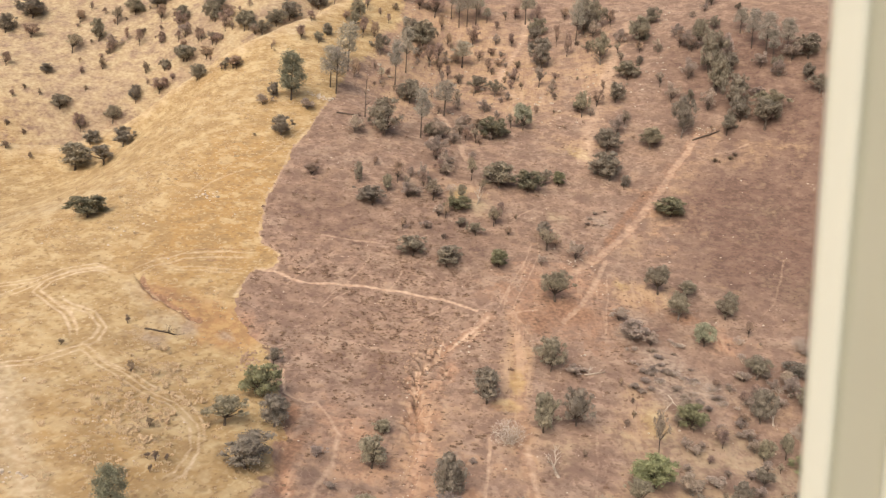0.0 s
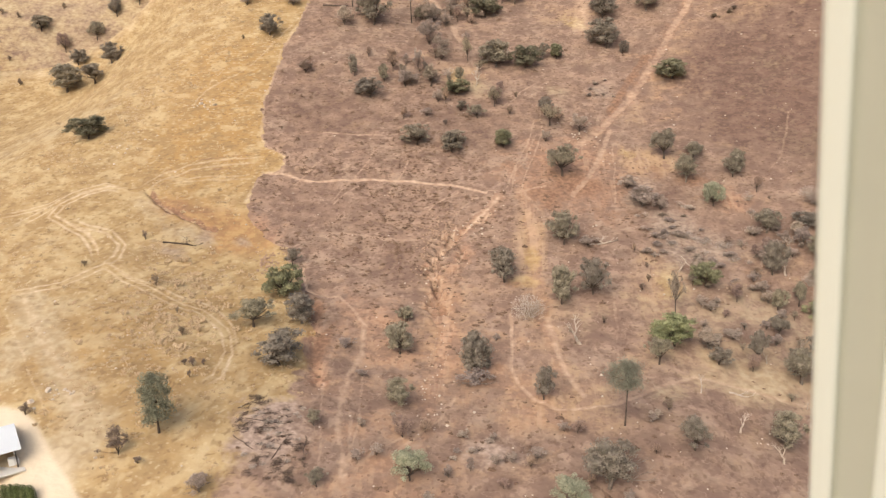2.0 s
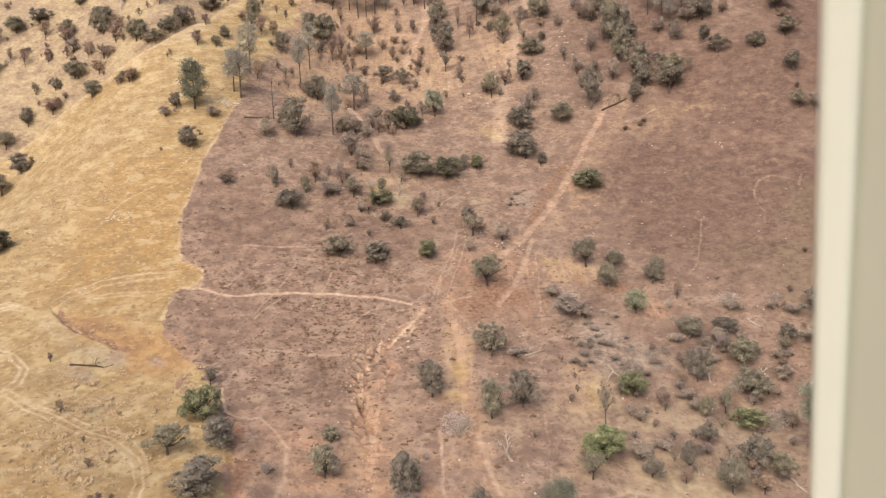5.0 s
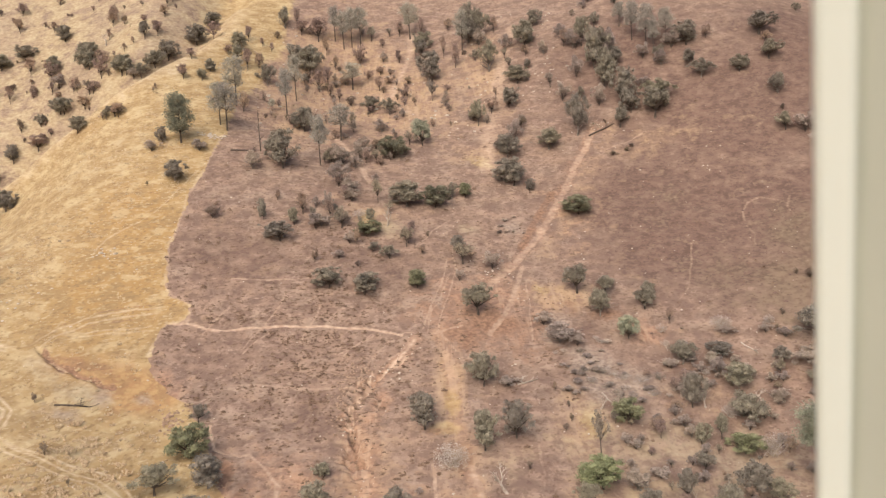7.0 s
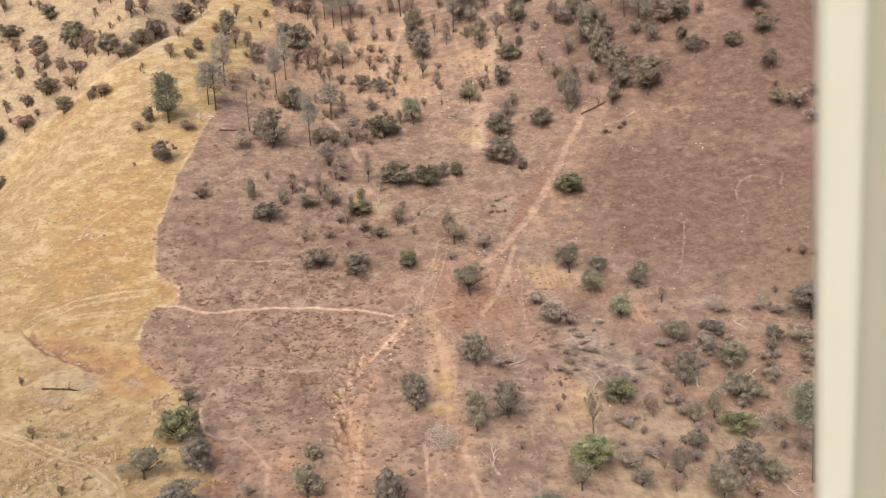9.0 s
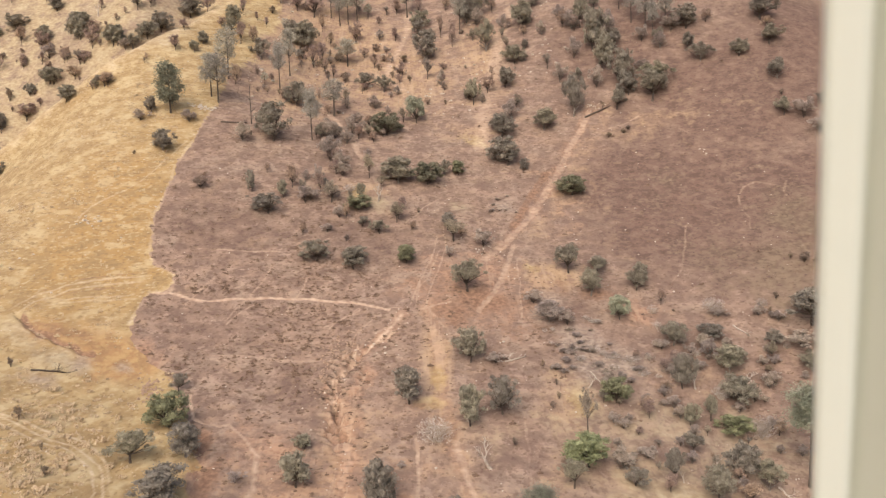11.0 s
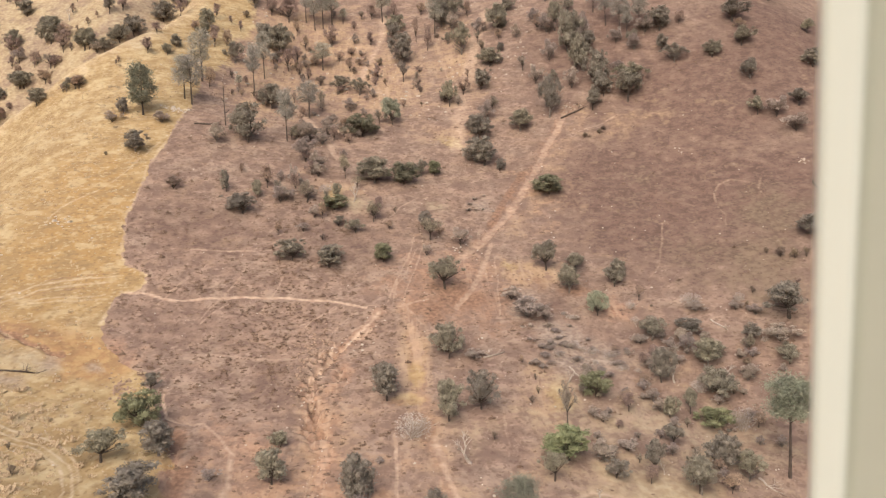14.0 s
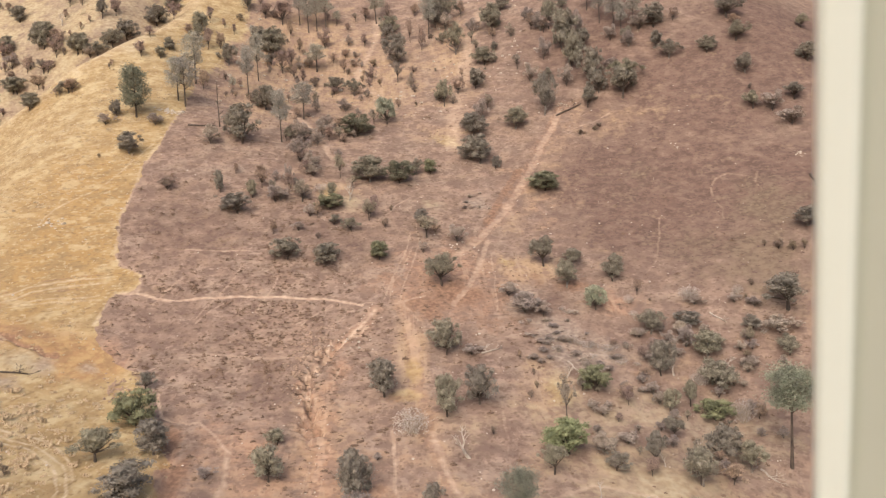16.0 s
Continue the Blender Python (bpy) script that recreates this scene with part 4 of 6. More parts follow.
def model(kind, seed):
    """Meshes of one variant: trunk and crown, in a box of width 1 and height 1."""
    rnd = random.Random(seed * 31 + len(kind) * 7)
    bark = BARK
    if kind in ("pine", "pale", "tall"):
        low = {"pale": rnd.uniform(0.42, 0.55), "pine": rnd.uniform(0.24, 0.32), "tall": 0.6}[kind]
        v, f, ends = crown_pine(rnd, {"pale": 4000, "pine": 8000, "tall": 12000}[kind], {"pale": 0.026, "pine": 0.026, "tall": 0.017}[kind], low, {"pale": 22, "pine": 30, "tall": 34}[kind], {"pale": 0.45, "pine": 0.55, "tall": 0.40}[kind], kind == "tall")
        tv, tf = pine_trunk(rnd, ends, 0.030 if kind != "tall" else 0.024, rnd.uniform(-0.12, 0.12))
    elif kind in ("white", "dead"):
        bark = PALE_BARK
        tv, tf, v, f = [], [], [], []
        if kind == "white":
            for _ in range(26):
                w = Vector((rnd.uniform(-0.8, 0.8), rnd.uniform(-0.8, 0.8), 1)).normalized()
                bare_branches(rnd, tv, tf, Vector((rnd.uniform(-0.12, 0.12), rnd.uniform(-0.12, 0.12), -0.03)), w, rnd.uniform(0.3, 0.5), 0.010, 2)
            for _ in range(700):
                a, q = rnd.uniform(0, 6.28), math.sqrt(rnd.random()) * 0.5
                leaf(v, f, Vector((q * math.cos(a), q * math.sin(a), rnd.uniform(0.12, 0.95) * (1 - q * 0.8))), 0.022, rnd)
        else:
            bare_branches(rnd, tv, tf, Vector((0, 0, -0.04)), Vector((rnd.uniform(-0.5, 0.5), rnd.uniform(-0.3, 0.3), 1)).normalized(), 0.42, 0.055, 4)
    elif kind == "slash":
        bark = DRY_BARK
        tv, tf, v, f = [], [], [], []
        for _ in range(9):
            a, q = rnd.uniform(0, 6.28), rnd.uniform(0, 6.28)
            at = Vector((0.06 * math.cos(a), 0.06 * math.sin(a), rnd.uniform(0.04, 0.12)))
            bare_branches(rnd, tv, tf, at, Vector((math.cos(q), math.sin(q), rnd.uniform(-0.1, 0.35))).normalized(), rnd.uniform(0.28, 0.5), 0.02, 2)
        for _ in range(60):
            leaf(v, f, Vector((rnd.gauss(0, 0.25), rnd.gauss(0, 0.25), rnd.uniform(0.02, 0.35))), 0.05, rnd)
    elif kind == "snag":
        v, f = [], []
        tv, tf = pine_trunk(rnd, [Vector((rnd.uniform(-0.5, 0.5), rnd.uniform(-0.5, 0.5), 0.35 + 0.06 * i)) for i in range(9)], 0.055, 0.2)
    elif kind in ("brush", "bush"):
        v, f, ends = crown_oak(rnd, 12, 1500 if kind == "brush" else 900, 0.030, 0.0, 0.95, 0.0 if kind == "brush" else 0.6)
        tv, tf = limbs(rnd, ends, 0.016, 0.05)
    elif kind == "hedge":
        v, f, ends = [], [], [Vector((0, 0, z)) for z in (0.3, 0.6, 0.85)]
        for i in range(7):
            clump(v, f, Vector((rnd.uniform(-0.1, 0.1), rnd.uniform(-0.1, 0.1), 0.12 + 0.11 * i)), 0.46 - 0.03 * i, 40, 0.03, rnd, 0.6, 0.9)
        for _ in range(2600):
            z, a = rnd.random(), rnd.uniform(0, 6.28)
            q = 0.5 * (1 - z ** 4) ** 0.5 * rnd.uniform(0.85, 1.05)
            leaf(v, f, Vector((q * math.cos(a), q * math.sin(a), 0.02 + 0.94 * z)), 0.03, rnd, 0.5, 0.5)
        tv, tf = limbs(rnd, ends, 0.03, 0.12)
    elif kind == "sage":
        v, f, ends = crown_oak(rnd, 22, 3800, 0.022, 0.04, 1.0, 0.45, 0.0, 0.7, 0.15)
        tv, tf = limbs(rnd, ends, 0.022, 0.14)
    elif kind in ("green", "bright"):
        v, f, ends = crown_oak(rnd, 34, 4200, 0.026, 0.0, 1.0, 0.75, 0.0, 0.8, 0.1)
        tv, tf = limbs(rnd, ends, 0.025, 0.12)
    elif kind == "sparse":
        v, f, ends = crown_oak(rnd, 15, 950, 0.030, 0.22, 1.0, 0.35, rnd.uniform(-0.1, 0.1), 0.6, 0.4)
        tv, tf = limbs(rnd, ends, 0.026, 0.28, rnd.uniform(-0.1, 0.1))
    elif kind == "brown":
        v, f, ends = crown_oak(rnd, 16, 1200, 0.031, 0.10, 1.0, 0.45, 0.0, rnd.choice((0.5, 0.8)), 0.35)
        tv, tf = limbs(rnd, ends, 0.022, 0.2, rnd.uniform(-0.1, 0.1))
    elif kind == "dark" or seed % 2:
        v, f, ends = crown_oak(rnd, 28, 3400, 0.025, 0.02, 1.0, 0.72, rnd.uniform(-0.1, 0.1), 0.8, 0.3)
        tv, tf = limbs(rnd, ends, 0.026, 0.16, rnd.uniform(-0.1, 0.1))
    else:
        v, f, ends = crown_oak(rnd, rnd.choice((19, 23, 27)), 3200, 0.024, 0.10, 1.0, 0.66, rnd.uniform(-0.12, 0.12), rnd.choice((0.4, 0.6, 0.8)), 0.42)
        tv, tf = limbs(rnd, ends, 0.030, 0.24, rnd.uniform(-0.14, 0.14))
    if kind == "oak" and seed % 3 == 0 or kind == "brush" and seed % 2:
        for _ in range(5 if kind == "oak" else 8):
            a = rnd.uniform(0, 6.28)
            w = Vector((math.cos(a), math.sin(a), rnd.uniform(0.1, 0.9))).normalized()
            bare_branches(rnd, tv, tf, Vector((0, 0, rnd.uniform(0.05, 0.25))), w, rnd.uniform(0.3, 0.42), 0.016, 2)
        bark = GREY_BARK
    trunk = mesh_of("trunk", tv, tf, bark, True)
    crown = mesh_of("crown", v, f, LEAF[kind]) if v else None
    return trunk, crown


VARIANTS = {}
ORDER = random.Random(5)


def plant(kind, x, y, tall, wide):
    """One tree or bush of that kind, with its foot on the ground."""
    if kind not in VARIANTS:
        VARIANTS[kind] = [model(kind, s) for s in range({"oak": 9, "pale": 4, "brush": 4, "brown": 4, "dark": 4}.get(kind, 3))]
    trunk, crown = ORDER.choice(VARIANTS[kind])
    tree = new(NAMES[kind])
    tree.empty_display_size = 0.2
    wide *= 1.1
    tree.matrix_basis = Matrix.LocRotScale((x, y, height(x, y)), Euler((0, 0, ORDER.uniform(0, 6.28))), (wide, wide, tall * 1.03))
    label, category, group = LABELS[kind]
    size = "tall " if tall > 11 and kind not in ("pine", "pale", "tall") else ("small " if tall < 4 and kind in ("oak", "dark") else "")
    tagged(tree, size + label, category, NAMES[kind] + "s on the hillside")
    for name, mesh in (("trunk", trunk), ("crown", crown)):
        if mesh:
            ob = new(name, mesh)
            ob.parent = tree
    return tree


plant("pine", -65.8, 65.4, 14.5, 7.8)
plant("oak", -71.2, 64.7, 5.3, 3.9)
plant("brush", -73.2, 60.4, 3.5, 4.9)
plant("oak", -63.2, 47.2, 5.9, 6.9)
plant("brush", -59.8, 62.4, 3.8, 5.4)
plant("brown", -74.0, 103.3, 5.3, 4.5)
plant("oak", -68.3, 105.5, 4.1, 3.7)
plant("oak", -66.7, 111.7, 4.6, 4.6)
plant("bush", -81.9, 94.7, 2.3, 1.1)
plant("brown", -73.6, 114.5, 4.1, 3.5)
plant("pale", -54.4, 77.2, 14.7, 8.4)
plant("pale", -55.1, 96.1, 16.5, 7.9)
plant("pale", -57.0, 79.5, 13.3, 6.3)
plant("brown", -52.3, 93.4, 7.0, 4.3)
plant("oak", -48.1, 117.1, 7.6, 6.3)
plant("brush", -43.4, 57.1, 5.9, 5.5)
plant("dark", -35.3, 61.1, 12.0, 10.5)
plant("dark", -32.3, 91.2, 8.3, 8.5)
plant("pale", -39.1, 100.3, 15.6, 5.5)
plant("pale", -37.4, 112.6, 16.0, 5.7)
plant("pale", -24.8, 67.4, 15.2, 5.9)
plant("dark", -34.7, 134.3, 11.0, 10.6)
plant("oak", -39.7, 135.1, 9.3, 6.7)
plant("brown", -30.5, 124.1, 8.5, 5.5)
plant("brown", -27.8, 130.4, 6.9, 4.8)
plant("brown", -16.2, 145.9, 8.0, 5.0)
plant("brown", -25.5, 141.0, 5.8, 3.6)
plant("bush", -48.5, 149.2, 3.3, 3.7)
plant("brown", -53.0, 140.7, 3.6, 1.8)
plant("brown", -58.2, 140.4, 6.4, 3.2)
plant("oak", -59.7, 124.0, 6.5, 5.6)
plant("brown", -52.2, 125.5, 6.5, 4.3)
plant("brown", -49.3, 139.0, 4.1, 2.3)
plant("oak", -46.4, 157.8, 8.6, 5.8)
plant("brown", -42.0, 161.3, 8.2, 3.4)
plant("pale", -22.9, 154.5, 15.0, 6.1)
plant("pale", -19.8, 156.1, 15.5, 6.1)
plant("pale", -16.3, 157.7, 14.6, 7.1)
plant("pale", -26.6, 158.1, 13.8, 5.7)
plant("oak", 11.3, 128.2, 12.4, 9.0)
plant("oak", 8.2, 147.8, 6.8, 5.0)
plant("brown", -0.5, 162.4, 6.0, 4.8)
plant("pale", 3.8, 159.9, 14.2, 7.6)
plant("pale", 23.9, 141.5, 16.6, 6.3)
plant("oak", 32.7, 124.7, 11.7, 7.6)
plant("oak", 47.1, 131.3, 11.4, 10.0)
plant("dark", 41.5, 112.3, 6.9, 8.2)
plant("oak", 37.0, 100.8, 7.4, 6.6)
plant("sparse", 52.1, 105.1, 5.4, 4.0)
plant("brown", 60.4, 123.2, 6.4, 4.7)
plant("oak", 25.7, 94.2, 8.7, 5.3)
plant("sparse", 39.6, 89.4, 5.1, 4.9)
plant("green", -2.8, 77.6, 7.5, 8.9)
plant("sage", 6.5, 85.4, 9.2, 6.6)
plant("pale", -20.2, 89.5, 11.6, 7.5)
plant("brush", -12.6, 82.6, 4.7, 5.8)
plant("brush", -18.3, 70.5, 5.2, 5.6)
plant("brush", -14.5, 68.8, 4.8, 4.8)
plant("oak", -11.6, 111.3, 6.1, 6.9)
plant("oak", -4.5, 108.6, 6.0, 5.6)
plant("dark", 33.3, 77.5, 7.9, 8.6)
plant("dark", 33.5, 64.2, 9.1, 9.8)
plant("dark", 37.9, 61.8, 4.0, 3.4)
plant("oak", 47.0, 79.6, 6.9, 8.3)
plant("oak", 56.9, 82.7, 13.8, 7.4)
plant("oak", 31.4, 149.2, 11.5, 7.8)
plant("oak", 27.8, 160.4, 9.5, 7.1)
plant("brown", 2.6, 170.5, 7.4, 4.9)
plant("oak", 68.4, 107.8, 15.9, 8.6)
plant("oak", 73.6, 90.1, 13.1, 8.1)
plant("oak", 75.5, 105.6, 6.9, 6.1)
plant("oak", 70.7, 82.0, 6.7, 6.7)
plant("oak", 82.1, 82.1, 10.1, 10.1)
plant("pale", 93.5, 107.6, 12.1, 5.8)
plant("pale", 88.7, 105.8, 10.7, 4.5)
plant("brush", 84.5, 104.3, 6.1, 5.3)
plant("pale", 81.2, 123.6, 8.7, 5.2)
plant("oak", 99.7, 104.5, 8.7, 10.4)
plant("oak", 100.3, 90.7, 6.3, 6.7)
plant("oak", 112.4, 89.1, 6.0, 6.8)
plant("oak", 123.5, 92.3, 6.5, 8.2)
plant("oak", 124.9, 103.9, 7.7, 10.7)
plant("oak", 151.8, 104.7, 4.9, 5.3)
plant("oak", 143.6, 83.9, 6.5, 7.4)
plant("oak", 120.8, 79.1, 6.6, 7.0)
plant("oak", 117.4, 65.5, 5.6, 5.2)
plant("brush", 122.4, 63.4, 6.7, 7.8)
plant("oak", 130.8, 66.8, 5.3, 7.6)
plant("brush", 125.2, 56.8, 5.8, 9.1)
plant("bush", 65.8, 72.0, 1.8, 2.9)
plant("bush", 70.6, 72.9, 1.6, 2.9)
plant("bush", 72.2, 74.2, 1.6, 2.5)
plant("brush", 81.9, 94.0, 3.5, 5.1)
plant("bush", -50.1, 33.4, 3.7, 5.5)
plant("dark", -37.2, 36.0, 6.1, 2.7)
plant("oak", -32.1, 29.3, 5.6, 7.7)
plant("oak", -29.1, 36.1, 5.2, 3.3)
plant("brush", -23.3, 35.5, 4.8, 5.4)
plant("brown", -22.4, 22.6, 3.7, 2.3)
plant("brown", -34.6, 44.9, 3.2, 2.2)
plant("brown", -27.3, 41.0, 6.5, 4.3)
plant("sparse", -16.5, 37.6, 6.1, 5.5)
plant("brown", -19.8, 41.7, 5.3, 3.1)
plant("brush", -22.0, 36.8, 3.9, 5.5)
plant("green", -9.3, 36.1, 4.2, 6.6)
plant("dead", -4.0, 41.6, 5.5, 4.0)
plant("sparse", 0.9, 32.4, 5.6, 4.4)
plant("brown", 2.6, 38.2, 3.9, 2.7)
plant("oak", -7.9, 28.9, 2.6, 3.5)
plant("oak", -3.5, 26.7, 3.7, 4.3)
plant("brush", -14.0, 30.7, 3.5, 3.5)
plant("brush", -16.4, 24.3, 2.6, 3.7)
plant("oak", -18.2, 14.2, 5.7, 6.3)
plant("dark", -9.4, 13.0, 5.7, 7.6)
plant("green", 3.4, 16.2, 4.9, 5.5)
plant("brown", 5.1, 29.8, 2.9, 1.7)
plant("sparse", 15.4, 27.2, 5.8, 6.9)
plant("brush", 23.0, 25.9, 5.2, 5.4)
plant("brush", 14.1, 19.5, 3.3, 2.8)
plant("oak", 17.7, 6.5, 7.6, 8.1)
plant("dark", 16.9, -15.0, 8.0, 6.4)
plant("green", 50.5, 50.8, 5.8, 9.7)
plant("oak", 43.5, 18.2, 7.6, 7.0)
plant("oak", 50.5, 17.9, 4.5, 6.5)
plant("oak", 47.3, 9.3, 7.0, 5.7)
plant("brush", 35.7, -0.5, 5.1, 8.2)
plant("brush", 39.7, -1.6, 3.8, 3.8)
plant("brush", 33.0, 5.5, 3.4, 5.3)
plant("oak", 58.9, 11.7, 6.4, 5.5)
plant("brown", 63.2, 6.3, 4.1, 2.7)
plant("sage", 52.2, 1.2, 5.8, 5.4)
plant("brush", 75.1, 1.4, 2.4, 4.3)
plant("oak", 72.0, -4.5, 3.7, 6.1)
plant("oak", 62.6, -5.8, 5.4, 5.9)
plant("oak", 94.2, -4.6, 8.5, 12.1)
plant("brush", 90.0, -9.4, 4.0, 9.3)
plant("oak", 84.4, -8.3, 4.2, 4.5)
plant("oak", 109.4, 16.2, 5.2, 7.6)
plant("bush", 99.7, 11.6, 2.9, 3.5)
plant("bush", 102.5, 9.9, 2.9, 3.2)
plant("bush", 105.0, 9.3, 3.0, 2.4)
plant("oak", 4.0, -26.0, 8.0, 6.9)
plant("dark", 15.6, -32.8, 8.6, 6.2)
plant("dark", 22.1, -29.9, 8.3, 5.9)
plant("white", 8.9, -36.8, 5.3, 6.3)
plant("dead", 18.6, -43.9, 6.5, 7.0)
plant("bush", 23.6, -37.7, 1.9, 1.7)
plant("brush", 22.2, -14.7, 2.4, 5.0)
plant("dead", 25.5, -13.8, 1.9, 4.8)
plant("brown", 32.1, -15.4, 2.1, 1.2)
plant("oak", -15.2, -38.0, 3.2, 3.4)
plant("dark", -15.4, -48.2, 6.6, 6.0)
plant("sparse", 38.4, -31.3, 8.8, 3.3)
plant("green", 46.0, -22.4, 5.4, 6.1)
plant("bright", 36.5, -41.6, 6.9, 8.6)
plant("oak", 32.7, -48.0, 5.4, 4.8)
plant("sage", 14.5, -85.6, 5.0, 5.6)
plant("brush", 42.9, -41.4, 4.4, 4.9)
plant("brush", 48.4, -37.4, 2.6, 4.8)
plant("oak", 43.9, -46.1, 3.7, 3.9)
plant("oak", 51.5, -43.8, 7.0, 4.9)
plant("brown", 51.7, -26.0, 4.2, 3.2)
plant("brown", 57.5, -18.2, 2.4, 3.2)
plant("oak", 61.0, -17.5, 8.1, 5.1)
plant("brown", 58.9, -13.0, 3.0, 2.7)
plant("oak", 72.8, -12.3, 5.6, 7.7)
plant("brush", 69.2, -9.6, 5.1, 4.4)
plant("oak", 72.1, -21.1, 7.1, 7.4)
plant("green", 68.1, -28.3, 4.5, 6.6)
plant("white", 73.5, -28.3, 5.0, 5.5)
plant("oak", 59.7, -27.0, 4.9, 3.3)
plant("oak", 64.4, -25.1, 5.5, 3.6)
plant("oak", 57.8, -34.5, 4.1, 4.1)
plant("oak", 65.0, -40.0, 7.6, 6.7)
plant("oak", 58.3, -47.8, 7.0, 6.3)
plant("oak", 69.5, -41.7, 6.1, 5.8)
plant("oak", 1.1, 51.0, 7.7, 9.9)
plant("green", 9.3, 51.4, 6.7, 8.0)
plant("oak", 14.5, 56.7, 4.9, 3.9)
plant("green", 18.4, 57.9, 4.6, 4.6)
plant("snag", -43.0, 69.3, 13.7, 2.8)
plant("tall", 77.8, -40.0, 19.1, 10.6)
plant("oak", 89.6, -14.9, 4.7, 5.0)
plant("bush", 80.9, -13.4, 1.5, 2.6)
plant("sparse", 82.6, -10.8, 4.4, 2.9)
plant("oak", -43.6, -47.1, 6.0, 6.9)
plant("oak", -35.5, -58.6, 6.5, 9.4)
plant("green", -40.5, -35.3, 7.1, 7.1)
plant("oak", -41.5, -24.7, 4.0, 3.3)
plant("oak", -35.3, -43.2, 6.5, 6.9)
plant("dead", -114.1, 144.0, 6.4, 4.3)
plant("dark", -127.1, 126.6, 6.5, 8.4)
plant("dark", -108.4, 94.8, 5.5, 6.4)
plant("dark", -118.4, 135.7, 10.0, 7.8)
plant("dark", -136.5, 160.6, 6.9, 7.2)
plant("brown", -116.7, 123.6, 5.2, 6.0)
plant("sparse", -115.4, 126.1, 5.3, 6.0)
plant("brown", -122.9, 130.2, 6.2, 3.0)
plant("oak", -102.1, 124.1, 7.1, 7.1)
plant("brush", -97.3, 122.2, 4.7, 5.5)
plant("oak", -93.1, 88.4, 4.2, 5.9)
plant("brown", -97.9, 90.4, 3.2, 2.6)
plant("brown", -103.1, 132.3, 3.3, 2.3)
plant("brown", -100.4, 134.6, 2.9, 1.9)
plant("oak", -96.2, 135.9, 7.0, 5.0)
plant("dark", -90.7, 127.5, 6.7, 7.4)
plant("dark", -86.9, 132.0, 7.6, 8.2)
plant("dark", -79.3, 145.3, 8.3, 10.0)
plant("dark", -76.0, 159.5, 6.5, 8.0)
plant("brown", -136.3, 142.9, 7.7, 5.7)
plant("brown", -131.4, 139.1, 3.0, 2.0)
plant("dark", -170.1, 113.1, 5.9, 7.9)
plant("dark", -181.9, 123.7, 4.4, 5.3)
plant("brown", -198.2, 123.1, 5.9, 5.5)
plant("sparse", -177.9, 135.5, 8.2, 8.0)
plant("brown", -198.6, 140.4, 6.2, 7.1)
plant("oak", -149.8, 114.8, 7.0, 5.8)
plant("brown", -160.6, 110.7, 7.5, 5.4)
plant("oak", -129.4, 82.9, 7.1, 7.5)
plant("oak", -145.1, 89.9, 5.8, 5.7)
plant("oak", -143.7, 77.4, 10.1, 13.1)
plant("oak", -131.1, 73.0, 6.9, 9.8)
plant("green", -100.0, 6.6, 5.9, 9.0)
plant("bush", -142.1, 126.0, 5.9, 3.9)
plant("oak", -142.9, 119.2, 7.5, 5.4)
plant("brown", -134.1, 120.6, 6.6, 8.0)
plant("dark", -125.5, 126.2, 6.2, 7.7)
plant("dark", -107.6, 94.8, 5.2, 5.9)
plant("oak", -134.4, 125.7, 5.0, 4.3)
plant("brown", -132.9, 134.9, 5.1, 2.8)
plant("brown", -121.4, 129.7, 6.2, 2.3)
plant("brown", -113.7, 125.3, 5.3, 5.7)
plant("brown", -151.3, 139.4, 7.5, 3.7)
plant("brown", -158.2, 142.5, 5.8, 2.5)
plant("oak", -170.4, 142.5, 10.0, 6.0)
plant("brown", -162.4, 136.7, 4.9, 5.0)
plant("sparse", -166.6, 150.9, 7.9, 5.2)
plant("brown", -183.6, 151.7, 5.7, 5.7)
plant("brown", -141.3, 137.5, 3.5, 2.9)
plant("brown", -146.9, 149.5, 7.7, 5.1)
plant("oak", -135.6, 145.9, 7.1, 5.7)
plant("dark", -161.2, 155.9, 7.0, 8.7)
plant("dark", -152.4, 158.5, 6.1, 9.5)
plant("brown", -181.9, 158.3, 4.3, 2.2)
plant("brown", -174.8, 155.9, 3.8, 2.2)
plant("dark", -100.4, 123.9, 7.7, 7.9)
plant("oak", -94.8, 123.1, 5.5, 6.3)
plant("brown", -91.6, 87.2, 4.7, 6.0)
plant("oak", -96.5, 89.6, 4.0, 2.4)
plant("brown", -81.5, 96.1, 2.6, 1.3)
plant("dark", -119.1, 142.0, 6.1, 8.0)
plant("dark", -205.1, 152.1, 8.3, 13.6)
plant("dark", -210.5, 141.6, 8.2, 8.0)
plant("bush", -185.2, 114.3, 2.6, 2.0)
plant("brown", -187.4, 110.3, 3.0, 2.0)
plant("bush", -179.0, 114.3, 2.6, 2.0)
plant("bush", -164.1, 120.7, 2.6, 2.0)
plant("bush", -184.9, 102.7, 2.6, 2.8)
plant("bush", -178.5, 103.2, 2.6, 2.0)
plant("bush", -170.6, 80.4, 3.1, 3.6)
plant("bush", -161.8, 80.5, 2.6, 2.2)
plant("bush", -71.9, -28.2, 2.3, 1.5)
plant("bush", -79.3, -40.6, 1.5, 1.5)
plant("bush", -64.1, -42.4, 2.8, 1.9)
plant("pine", -47.1, -83.2, 9.6, 5.0)
plant("bush", -51.4, -87.9, 4.6, 4.4)
plant("bush", -48.0, -89.1, 1.4, 1.6)
plant("brush", -38.2, -91.8, 3.3, 3.7)
plant("bush", -48.5, -65.2, 2.0, 1.6)
plant("bush", -49.8, -65.5, 1.4, 1.2)
plant("bush", -47.1, -64.0, 1.4, 1.2)
plant("bush", -47.8, -68.7, 1.6, 1.0)
plant("oak", -0.9, -53.9, 8.7, 6.2)
